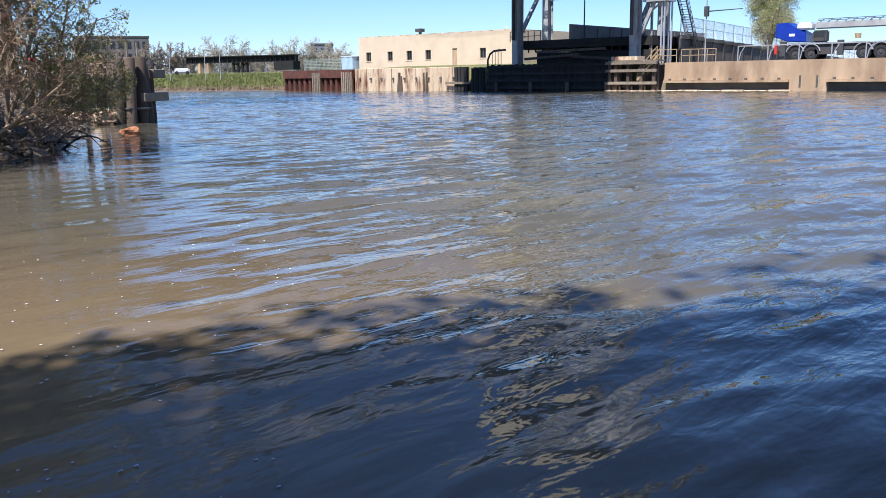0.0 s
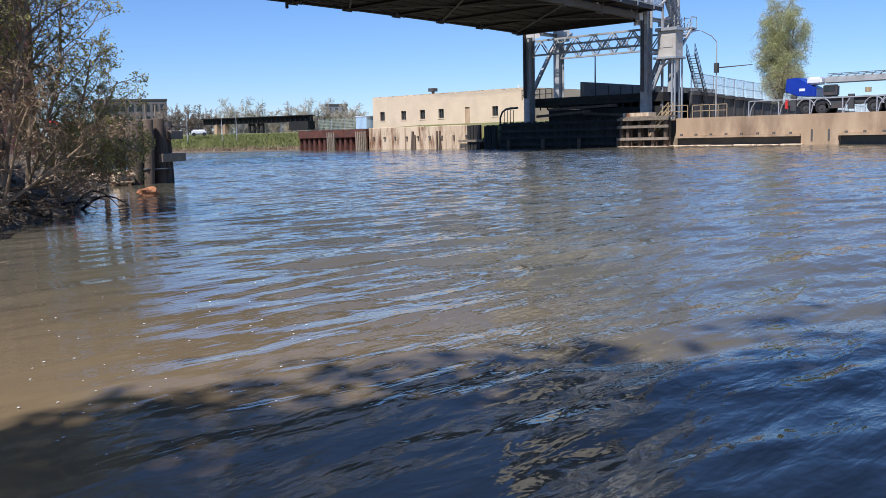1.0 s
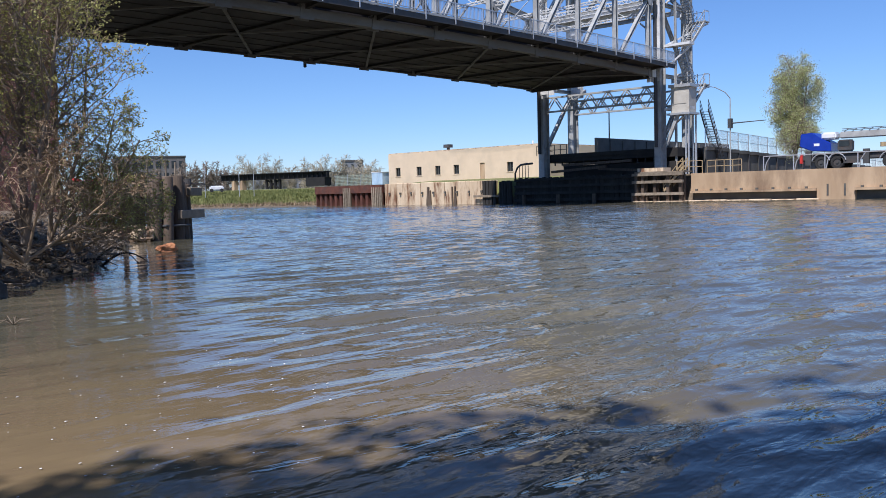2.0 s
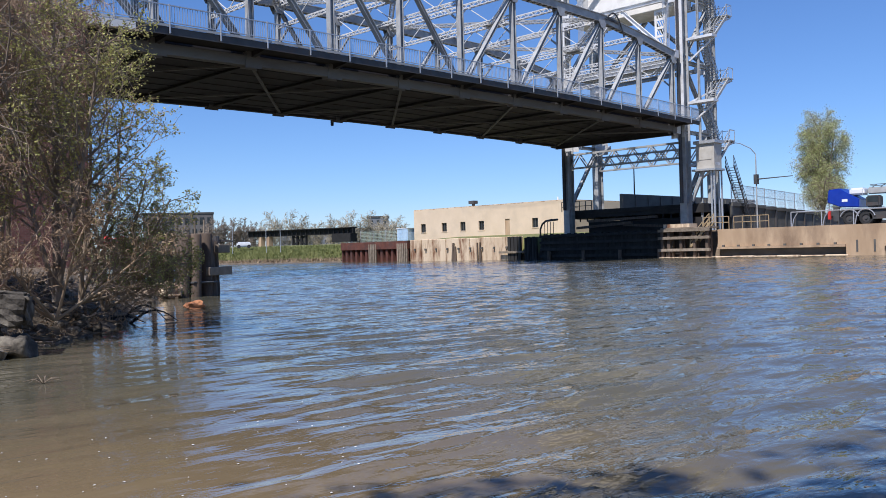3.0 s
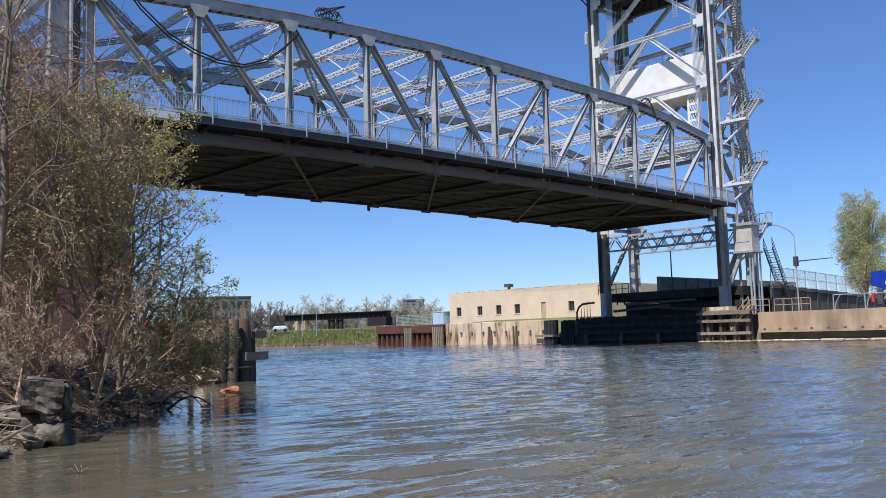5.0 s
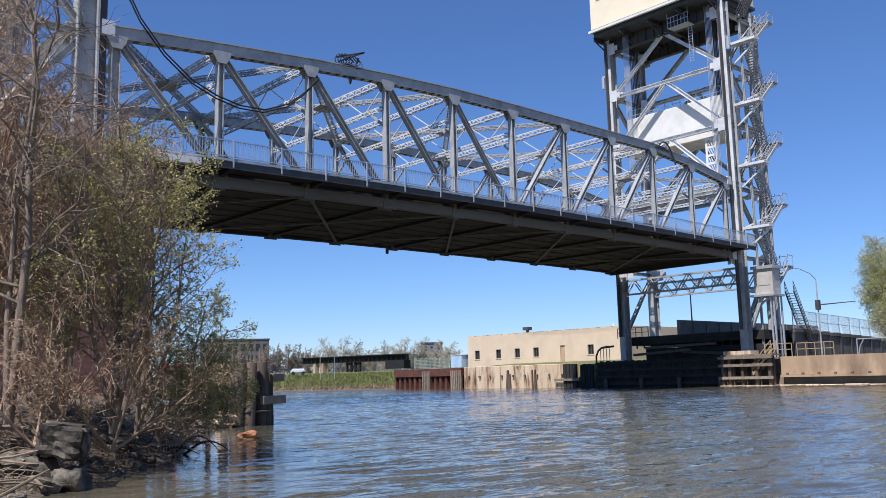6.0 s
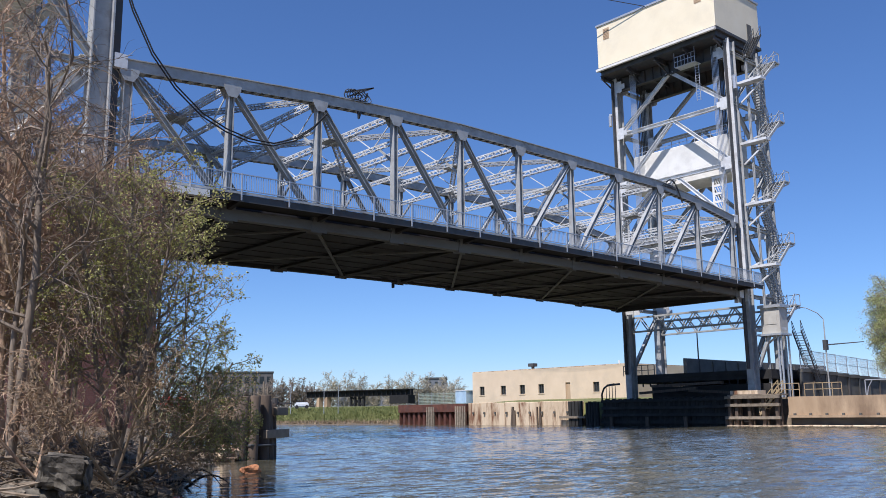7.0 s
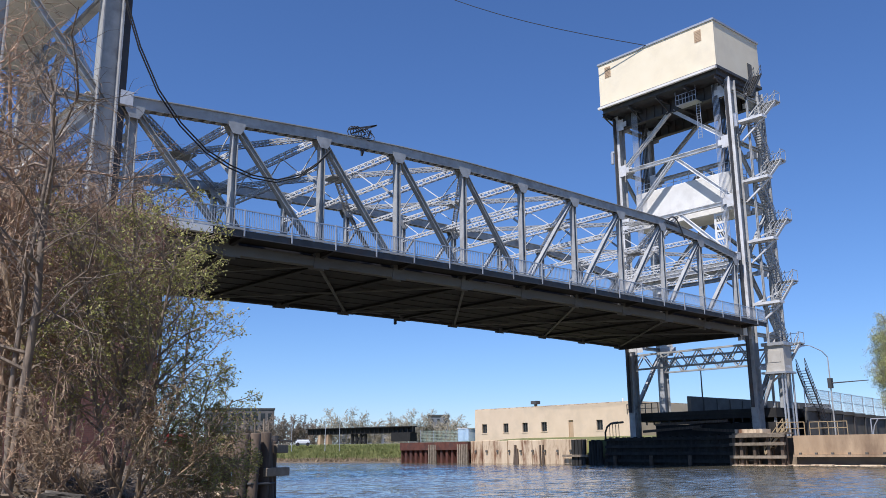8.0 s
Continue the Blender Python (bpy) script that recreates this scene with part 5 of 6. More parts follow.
# ---- trees and shrubs ----
def leaf_material(name, a, b):
    m = material(name, a, b, 1.2, 0.55, random_value=0.0)
    bs = m.node_tree.nodes["Principled BSDF"]
    n, l = m.node_tree.nodes, m.node_tree.links
    geo = n.new("ShaderNodeNewGeometry")
    hs = n.new("ShaderNodeHueSaturation")
    mr = n.new("ShaderNodeMapRange")
    mr.inputs["To Min"].default_value, mr.inputs["To Max"].default_value = 0.6, 1.45
    l.new(geo.outputs["Random Per Island"], mr.inputs["Value"])
    l.new(mr.outputs[0], hs.inputs["Value"])
    l.new(bs.inputs["Base Color"].links[0].from_socket, hs.inputs["Color"])
    l.new(hs.outputs[0], bs.inputs["Base Color"])
    tr = n.new("ShaderNodeBsdfTranslucent")
    l.new(hs.outputs[0], tr.inputs[0])
    mx = n.new("ShaderNodeMixShader")
    mx.inputs[0].default_value = 0.35
    l.new(bs.outputs[0], mx.inputs[1])
    l.new(tr.outputs[0], mx.inputs[2])
    l.new(mx.outputs[0], n["Material Output"].inputs[0])
    return m


BARK = material("grey_brown_bark", (0.19, 0.145, 0.107), (0.33, 0.265, 0.20), 6, 0.9, bump=0.008, stain=(0.28, 0.24, 0.19), stain_scale=2.5, stain_amount=0.6, stretch=(1, 1, 0.5))
TWIG = material("brown_twig", (0.33, 0.235, 0.145), (0.50, 0.375, 0.25), 3, 0.85)
TWIG_RED = material("reddish_twig", (0.39, 0.25, 0.16), (0.54, 0.385, 0.26), 3, 0.85)
TWIG_GREY = material("grey_twig", (0.33, 0.29, 0.21), (0.45, 0.40, 0.30), 3, 0.85)
LEAF = leaf_material("spring_leaf", (0.38, 0.37, 0.10), (0.52, 0.50, 0.19))
LEAF_FAR = leaf_material("birch_leaf", (0.44, 0.47, 0.18), (0.58, 0.60, 0.30))
LEAF_DRY = leaf_material("dry_leaf", (0.24, 0.16, 0.09), (0.36, 0.26, 0.16))


class Tubes:
    """Collects tapered tubes and leaves as plain lists."""

    def __init__(self):
        self.v, self.f, self.lv, self.lf = [], [], [], []
        self.twigs = None

    def add(self, pts, r0, r1, sides):
        base, n = len(self.v), len(pts)
        for i, p in enumerate(pts):
            d = (pts[min(i + 1, n - 1)] - pts[max(i - 1, 0)]).normalized()
            s = d.cross(Vector((0.31, 0.17, 0.93)) if abs(d.z) < 0.9 else Vector((1, 0.2, 0))).normalized()
            u = s.cross(d)
            r = r0 + (r1 - r0) * i / (n - 1)
            for k in range(sides):
                w = 6.2832 * k / sides
                self.v.append(p + (s * math.cos(w) + u * math.sin(w)) * r)
        for i in range(n - 1):
            for k in range(sides):
                a, b = base + i * sides + k, base + i * sides + (k + 1) % sides
                self.f.append((a, b, b + sides, a + sides))

    def leaf(self, p, size):
        d = Vector((random.gauss(0, 1), random.gauss(0, 1), random.gauss(-0.2, 0.8))).normalized()
        s = d.cross(Vector((random.gauss(0, 1), random.gauss(0, 1), random.gauss(0, 1)))).normalized()
        k = len(self.lv)
        n = d.cross(s) * size * 0.15
        self.lv += [p, p + d * size * 0.5 + s * size * 0.3 + n, p + d * size, p + d * size * 0.5 - s * size * 0.3 + n]
        self.lf.append((k, k + 1, k + 2, k + 3))


def limb(t, start, way, length, r, level, cfg):
    """A wandering branch with smaller ones on it; twigs carry leaves."""
    n = 7 if level == 0 else 5 if level == 1 else 4
    pts, p, d = [start], start.copy(), way.normalized()
    for i in range(n):
        wob = cfg["wobble"] * (0.32 if level == 0 else 1.0)
        d = (d + Vector((random.gauss(0, wob), random.gauss(0, wob), random.gauss(0, wob))) + Vector((0, 0, cfg["lift"][level]))
             + cfg["lean"] * (0.03 if level else 0.06)).normalized()
        p = p + d * length / n
        pts.append(p.copy())
    (t if level < 1 else t.twigs).add(pts, r, r * (0.45 if level < cfg["levels"] else 0.3), (7, 5, 4, 3, 3)[level])
    if level < cfg["levels"]:
        for k in range(cfg["kids"][level]):
            u = cfg["from"][level] + (1 - cfg["from"][level]) * (k + random.random()) / cfg["kids"][level]
            i = min(int(u * n), n - 1)
            q = pts[i].lerp(pts[i + 1], u * n - i)
            ax = (pts[i + 1] - pts[i]).normalized()
            side = ax.cross(Vector((random.gauss(0, 1), random.gauss(0, 1), random.gauss(0, 1)))).normalized()
            nd = ax * cfg["ahead"] + side + cfg["lean"] * 0.25
            limb(t, q, nd, length * cfg["ratio"][level] * random.uniform(0.7, 1.2) * (1.15 - 0.5 * u), max(r * cfg["thin"] * (1 - 0.4 * u), cfg["rmin"]), level + 1, cfg)
    if level >= cfg["levels"] - 1 and cfg["leaves"]:
        for k in range(cfg["leaves"]):
            u = random.random() ** 0.7 * 0.999
            i = min(int(u * n), n - 1)
            q = pts[i].lerp(pts[i + 1], u * n - i) + Vector((random.gauss(0, 1), random.gauss(0, 1), random.gauss(0, 1))) * cfg["spread"]
            if q.z > 0.15:
                t.leaf(q, cfg["leaf_size"] * random.uniform(0.6, 1.3))


BASE = dict(levels=3, kids=(9, 6, 6), ratio=(0.5, 0.5, 0.5), thin=0.5, rmin=0.006, ahead=0.8, wobble=0.13, lift=(0.05, 0.06, 0.02, 0.0), lean=Vector((0, 0, 0)),
            leaves=6, leaf_size=0.07, spread=0.03)
BASE["from"] = (0.25, 0.15, 0.1)


def tree(name, label, group, base, stems, seed, bark, leaf, **over):
    """A tree or shrub of one or more stems: (direction, length, radius)."""
    random.seed(seed)
    cfg = {**BASE, **over}
    th = thing(name, label, "tree" if name == "tree" else "shrub", group)
    th.location = base
    limbs = Tubes()
    limbs.twigs = Tubes()
    for way, length, r, *off in stems:
        limb(limbs, Vector(off[0]) if off else Vector((0, 0, -0.1)), Vector(way), length, r, 0, cfg)
    trunk = mesh_of("trunk", limbs.v, limbs.f, bark, th)
    for p in trunk.data.polygons:
        p.use_smooth = True
    mesh_of("branchwork", limbs.twigs.v, limbs.twigs.f, bark, th)["kind"] = "stuff"
    if limbs.lf:
        mesh_of("crown", limbs.lv, limbs.lf, leaf, th)
    return th


def bank_plants():
    def at(az, d, z):
        return (-math.sin(radians(az)) * d, math.cos(radians(az)) * d, z)

    # slender leaning trees with fine bare twigs
    drop = dict(lift=(0.04, 0.0, -0.16, -0.22), kids=(13, 8, 7), ratio=(0.42, 0.55, 0.6), leaves=0, leaf_size=0.06, wobble=0.22)
    g = "bare shrubs on the river bank"
    tree("tree", "leaning slender bare tree with brown drooping twigs on the bank", g, at(-15.9, 16.2, 0.95), [((0.15, -0.05, 1), 7.4, 0.085), ((-0.1, 0.1, 1), 6.5, 0.06)], 11, BARK, LEAF_DRY, **drop)
    tree("tree", "bare thin-stemmed tree with tangled brown twigs", g, at(-17.6, 17.8, 1.1), [((-0.08, 0, 1), 7.4, 0.08), ((0.1, 0.1, 1), 6.2, 0.06)], 12, TWIG, LEAF_DRY, **drop)
    tree("tree", "bare brown tree with drooping reddish twigs", g, at(-14.0, 18.5, 1.2), [((0.1, 0, 1), 9.2, 0.09), ((-0.2, 0.1, 1), 7.5, 0.06)], 13, TWIG_RED, LEAF_DRY, **drop)
    tree("shrub", "dense reddish bare shrub against the brick wall", g, at(-17.0, 21.0, 1.2), [((0.3, 0, 1), 5.5, 0.05), ((-0.3, 0.1, 1), 5.5, 0.05), ((0.05, 0.2, 1), 6.0, 0.05), ((-0.1, -0.2, 1), 5.2, 0.05)], 14, TWIG_RED, LEAF_DRY, **drop)
    tree("shrub", "dense bare brown shrub with arching twigs", g, at(-18.8, 19.2, 1.0), [((0.1, 0, 1), 6.0, 0.05), ((-0.3, 0.1, 1), 6.4, 0.05), ((0.0, 0.2, 1), 6.4, 0.05)], 15, TWIG, LEAF, **drop)
    tall = {**drop, "kids": (14, 7, 6), "ratio": (0.24, 0.55, 0.65), "rmin": 0.007, "lift": (0.05, 0.03, -0.1, -0.14)}
    tree("tree", "tall bare tree with a haze of fine brown twigs", g, at(-15.4, 18.8, 1.1), [((-0.02, 0, 1), 8.0, 0.08), ((-0.16, 0.1, 1), 7.4, 0.07)], 16, TWIG_RED, LEAF_DRY, **tall)
    tree("tree", "tall bare tree with a haze of fine brown twigs", g, at(-14.6, 19.8, 1.1), [((-0.06, 0, 1), 8.4, 0.08), ((0.06, 0.1, 1), 6.8, 0.06)], 17, TWIG, LEAF_DRY, **tall)
    tree("tree", "bare tree with drooping brown twigs near the brick wall", g, at(-18.2, 19.6, 1.0), [((0.0, 0, 1), 6.6, 0.07), ((-0.14, 0.1, 1), 6.9, 0.06), ((0.05, 0, 1), 6.2, 0.05), ((-0.25, 0, 1), 6.6, 0.05)], 18, TWIG_RED, LEAF_DRY, **{**tall, "ratio": (0.3, 0.55, 0.65), "kids": (17, 9, 7)})
    g = "leafing shrubs on the river bank"
    leafy = dict(kids=(13, 7, 4), leaves=3, leaf_size=0.058, ratio=(0.38, 0.52, 0.5), wobble=0.14)
    right = Vector((0.9, -0.42, 0.0))
    tree("tree", "young leafing tree with yellow-green spring leaves over the water", g, at(-21.6, 16.9, 0.8), [((0.03, 0, 1), 5.0, 0.08), ((0.1, -0.05, 1), 4.6, 0.05), ((-0.14, -0.05, 1), 4.4, 0.05)], 21, BARK, LEAF, **{**leafy, "kids": (15, 8, 5), "leaves": 4, "leaf_size": 0.062})
    airy = {**leafy, "kids": (13, 7, 5), "leaves": 4, "ratio": (0.36, 0.52, 0.5), "rmin": 0.005}
    tree("tree", "slender leafing tree leaning over the water", g, at(-22.9, 18.2, 0.8), [((0.1, -0.05, 1), 4.4, 0.045), ((0.42, -0.2, 1), 4.0, 0.04)], 22, TWIG, LEAF, **airy)
    tree("shrub", "low leafing shrub with branches reaching over the water", g, at(-24.2, 18.8, 0.5), [((0.55, -0.3, 1.0), 2.6, 0.035), ((0.3, -0.1, 1), 2.8, 0.035), ((-0.2, 0, 1), 3.0, 0.035), ((0.9, -0.5, 0.6), 2.1, 0.03)], 23, TWIG, LEAF, **{**airy, "kids": (13, 7, 5), "leaves": 3, "leaf_size": 0.05})
    low = {**airy, "kids": (13, 7, 6), "ratio": (0.5, 0.55, 0.5), "lift": (0.0, 0.02, -0.02, -0.03), "leaves": 2, "leaf_size": 0.05}
    tree("shrub", "spreading shrub with low brown boughs over the water's edge", g, at(-22.8, 18.3, 0.7), [((0.85, -0.45, 0.42), 1.9, 0.04), ((0.75, -0.15, 0.62), 1.9, 0.035), ((0.95, -0.6, 0.2), 1.6, 0.035), ((0.5, 0.2, 0.7), 1.9, 0.03), ((0.3, -0.6, 0.5), 1.7, 0.03)], 28, TWIG, LEAF, **low)
    tree("shrub", "leafing shrub with tangled stems beside the timber piles", g, at(-24.6, 21.8, 0.4), [((0.2, -0.1, 0.9), 1.6, 0.03), ((-0.1, 0, 1), 2.0, 0.03), ((-0.5, 0, 1), 2.2, 0.03)], 24, TWIG, LEAF, **{**airy, "kids": (12, 7, 5), "leaves": 1})
    tree("shrub", "low tangled bramble at the water's edge", g, at(-21.5, 16.6, 0.5), [((0.8, -0.3, 0.5), 2.2, 0.03), ((-0.6, -0.3, 0.6), 2.4, 0.03), ((0.2, -0.3, 0.8), 2.2, 0.03), ((-0.9, 0, 0.5), 2.2, 0.03)], 26, TWIG, LEAF_DRY, **{**leafy, "leaves": 1})
    tree("shrub", "low tangled dry shrub among the rocks", g, at(-17.3, 15.9, 0.7), [((0.7, 0, 0.6), 2.2, 0.03), ((-0.7, 0, 0.6), 2.2, 0.03), ((0.1, 0.2, 1), 2.6, 0.03)], 27, TWIG_RED, LEAF_DRY, **{**drop, "kids": (9, 7, 5)})
    # willow-like tree on the quay
    tree("tree", "young pale green spring tree behind the quay wall", "", (96.5, 37.2, 2.5), [((0, 0, 1), 11.8, 0.22), ((0.1, 0.25, 1), 8.5, 0.12, (0, 0, 1.5)), ((-0.1, -0.28, 1), 9, 0.12, (0, 0, 1.5))], 31, BARK, LEAF_FAR,
         kids=(22, 11, 6), ratio=(0.30, 0.5, 0.7), lift=(0.06, 0.09, -0.16, -0.45), leaves=8, leaf_size=0.125, spread=0.2, rmin=0.012, wobble=0.1, **{"from": (0.12, 0.1, 0.1)})
    # bare trees behind the trestle
    k = 0
    for az, d, h, w in ((-31.2, 210, 8.5, 1.2), (-31.9, 215, 9, 1.2), (-32.6, 220, 9, 1.2), (-33.3, 230, 8.5, 1.2), (-34.4, 260, 12.5, 1.4), (-35.3, 265, 13, 1.3), (-36.2, 270, 12, 1.3), (-37.2, 280, 10.5, 1.2),
                        (-38.4, 270, 11.5, 1.3), (-39.2, 260, 12.5, 1.3), (-40.0, 265, 11, 1.3), (-40.9, 270, 12, 1.3), (-41.7, 280, 12, 1.2), (-42.4, 270, 11, 1.2), (-30.4, 205, 8, 1.2), (-28.8, 215, 8, 1.2)):
        k += 1
        tree("tree", "distant bare brown tree behind the trestle", "distant trees", at(az, d, 2.0), [((0, 0, 1), h * 0.75, 0.2), ((0.5, 0, 1), h * 0.6, 0.13), ((-0.5, 0, 1), h * 0.6, 0.13)], 100 + k,
             TWIG_GREY if h > 10 else BARK, LEAF_DRY, kids=(11, 9, 8), ratio=(0.5, 0.5, 0.55), rmin=0.04, leaves=0, **{"from": (0.1, 0.1, 0.1)})


bank_plants()

# ---- near bank: brick house, piles, rocks, debris, and unseen shade casters behind the camera ----
def brick_material():
    m = material("red_brickwork", (0.15, 0.066, 0.05), (0.22, 0.098, 0.072), 0.8, 0.9)
    n, l = m.node_tree.nodes, m.node_tree.links
    b = n["Principled BSDF"]
    geo = n.new("ShaderNodeNewGeometry")
    sep, com = n.new("ShaderNodeSeparateXYZ"), n.new("ShaderNodeCombineXYZ")
    add = n.new("ShaderNodeMath")
    l.new(geo.outputs["Position"], sep.inputs[0])
    l.new(sep.outputs["X"], add.inputs[0])
    l.new(sep.outputs["Y"], add.inputs[1])
    l.new(add.outputs[0], com.inputs["X"])
    l.new(sep.outputs["Z"], com.inputs["Y"])
    br = n.new("ShaderNodeTexBrick")
    br.inputs["Scale"].default_value = 1.0
    br.inputs["Brick Width"].default_value, br.inputs["Row Height"].default_value, br.inputs["Mortar Size"].default_value = 0.22, 0.075, 0.007
    br.inputs["Color1"].default_value = (0.16, 0.064, 0.048, 1)
    br.inputs["Color2"].default_value = (0.25, 0.10, 0.07, 1)
    br.inputs["Mortar"].default_value = (0.22, 0.155, 0.125, 1)
    l.new(com.outputs[0], br.inputs["Vector"])
    mx = n.new("ShaderNodeMixRGB")
    mx.inputs[0].default_value = 0.5
    l.new(b.inputs["Base Color"].links[0].from_socket, mx.inputs[1])
    l.new(br.outputs["Color"], mx.inputs[2])
    l.new(mx.outputs[0], b.inputs["Base Color"])
    return m


def near_bank():
    house = thing("brick_pier_house", "dark red brick pier house below the near tower", "building")
    fx0, fx1, fy0, fy1, z1 = -8.0, 16.55, 38.0, 47.5, 11.9
    bm = B()
    wx, wz, ww, wh = 10.3, 6.2, 0.9, 1.5
    for x0, x1, za, zb in ((fx0, wx, 0, z1), (wx + ww, fx1, 0, z1), (wx, wx + ww, 0, wz), (wx, wx + ww, wz + wh, z1)):
        box(bm, x0, x1, fy0, fy0 + 0.4, za, zb)
    box(bm, fx1 - 0.4, fx1, fy0 + 0.4, fy1, 0, z1)
    box(bm, fx0, fx0 + 0.4, fy0 + 0.4, fy1, 0, z1)
    part("wall", bm, brick_material(), house)
    bm = B()
    box(bm, fx0 - 0.15, fx1 + 0.1, fy0 - 0.1, fy1, z1, z1 + 0.35)
    part("coping", bm, CONC, house)
    bm = B()
    for a, b2, c, d in ((wx, wx + 0.08, wz, wz + wh), (wx + ww - 0.08, wx + ww, wz, wz + wh), (wx + 0.08, wx + ww - 0.08, wz, wz + 0.08), (wx + 0.08, wx + ww - 0.08, wz + wh - 0.08, wz + wh), (wx + 0.08, wx + ww - 0.08, wz + wh / 2 - 0.04, wz + wh / 2 + 0.04)):
        box(bm, a, b2, fy0 + 0.1, fy0 + 0.2, c, d)
    win = part("window", bm, WHITE_PAINT, house)
    bm = B()
    box(bm, wx + 0.08, wx + ww - 0.08, fy0 + 0.22, fy0 + 0.24, wz + 0.08, wz + wh - 0.08)
    part("pane", bm, GLASS_DARK, win)

    piles = thing("timber_pile_cluster", "cluster of weathered timber piles with cross planks in the water", "dolphin")
    piles.location = (0.3, 0.9, 0)
    random.seed(8)
    spots = [(15.12, 26.9, 2.2, 0.19), (15.5, 26.8, 2.22, 0.19), (16.02, 27.0, 2.25, 0.2), (16.35, 27.35, 2.05, 0.18), (16.75, 27.75, 1.95, 0.18), (15.25, 27.5, 2.1, 0.18), (15.9, 27.7, 2.1, 0.18),
             (16.95, 28.2, 1.75, 0.17), (16.2, 28.3, 2.0, 0.18), (15.3, 28.4, 2.05, 0.18), (17.15, 28.7, 1.1, 0.17)]
    for x, y, h, r in spots:
        bm = B()
        lx, ly = random.uniform(-0.06, 0.06), random.uniform(-0.06, 0.06)
        tube(bm, [(x + lx * 2, y + ly * 2, -1.6), (x + lx, y + ly, 0.2), (x, y, h * 0.6), (x - lx * 0.4, y, h - 0.04), (x - lx * 0.4, y, h)], [r * 1.05, r * 1.04, r, r * 0.97, r * 0.88], 12, True)
        ob = part("timber_post", bm, TIMBER, piles)
        for p in ob.data.polygons:
            p.use_smooth = len(p.vertices) == 4
    for a, b2, z, h in (((15.9, 26.75), (17.35, 27.6), 0.88, 0.3), ((16.5, 27.1), (17.3, 27.65), 1.68, 0.3), ((16.0, 28.7), (17.4, 28.5), 0.2, 0.25)):
        bm = B()
        beam(bm, (*a, z), (*b2, z), 0.16, h)
        bmesh.ops.bevel(bm, geom=bm.edges[:], offset=0.02, segments=1, affect="EDGES")
        part("cross_plank", bm, TIMBER_PALE, piles)
    bm = B()
    tube(bm, [(15.2, 26.95, 0.5), (15.3, 26.65, 0.52), (16.1, 26.75, 0.5), (16.5, 27.1, 0.5)], 0.04, 6)
    part("wire_rope", bm, STEEL_DARK, piles)
    for x, y in ((15.0, 27.2), (15.7, 27.2), (16.3, 27.6)):
        bm = B()
        beam(bm, (x, y, 2.0), (x, y, 2.75), 0.05, 0.05)
        part("stake", bm, TIMBER_PALE, piles)
    bm = B()
    tube(bm, [(16.9, 27.8, 1.9), (16.9, 27.8, 2.15)], 0.12, 8, True)
    beam(bm, (16.9, 27.8, 2.0), (17.5, 27.6, 1.95), 0.06, 0.06)
    part("mooring_cleat", bm, STEEL_DARK, piles)
    walk_ = thing("catwalk", "pale timber catwalk on posts behind the pile cluster", "catwalk")
    bm = B()
    beam(bm, (12.0, 29.4, 2.05), (15.5, 29.0, 2.05), 0.9, 0.1)
    part("deck", bm, TIMBER_PALE, walk_)
    for x in (12.3, 13.6, 15.0):
        bm = B()
        beam(bm, (x, 29.3, 0), (x, 29.3, 2.0), 0.14, 0.14)
        part("post", bm, TIMBER, walk_)
    for az, d in ((-24.4, 33.5), (-25.25, 34.5)):
        rd = thing("red_float", "small red float hung on a post behind the bushes", "float", "red floats")
        x, y = -math.sin(radians(az)) * d, math.cos(radians(az)) * d
        bm = B()
        bmesh.ops.create_icosphere(bm, subdivisions=2, radius=0.3, matrix=Matrix.Translation((x, y, 2.0)) @ Matrix.Diagonal((1.1, 0.8, 0.9, 1)))
        part("ball", bm, RED, rd)
        bm = B()
        beam(bm, (x, y + 0.2, 0), (x, y + 0.2, 2.4), 0.1, 0.1)
        part("post", bm, TIMBER, rd)

    def rock(size, seed, squash=0.7, sub=3):
        random.seed(seed)
        bm = B()
        bmesh.ops.create_icosphere(bm, subdivisions=sub, radius=1.0)
        o = Vector((random.random() * 50, random.random() * 50, random.random() * 50))
        for v in bm.verts:
            c = v.co
            q = Vector((math.copysign(abs(c.x) ** 0.6, c.x), math.copysign(abs(c.y) ** 0.6, c.y), math.copysign(abs(c.z) ** 0.6, c.z)))
            k = 0.82 + 0.36 * noise.noise(c * 1.3 + o) + 0.16 * noise.noise(c * 3.5 + o) + 0.06 * noise.noise(c * 9 + o)
            v.co = Vector((q.x * size[0], q.y * size[1], q.z * size[2])) * k
        return bm

    def slab_rock(size, seed):
        """A broken block of concrete: a box with chipped edges and rough faces."""
        o = Vector((seed * 7.3, 2.1, 5.7))
        bm = B()
        bmesh.ops.create_cube(bm, size=2.0)
        bmesh.ops.bevel(bm, geom=bm.edges[:], offset=0.16, segments=2, affect="EDGES")
        bmesh.ops.subdivide_edges(bm, edges=bm.edges[:], cuts=5, use_grid_fill=True)
        for v in bm.verts:
            c = v.co.copy()
            k = 1 + 0.24 * noise.noise(c * 1.1 + o) + 0.13 * noise.noise(c * 2.6 + o) + 0.06 * noise.noise(c * 7 + o)
            v.co = Vector((c.x * size[0] * (1 + 0.12 * c.z), c.y * size[1], c.z * size[2])) * k
        return bm

    ROCK = material("bank_rock", (0.085, 0.07, 0.054), (0.17, 0.145, 0.11), 3, 0.9, bump=0.03, bump_scale=9, stain=(0.34, 0.30, 0.24), stain_scale=2.2, stain_amount=0.7, random_value=0.3)
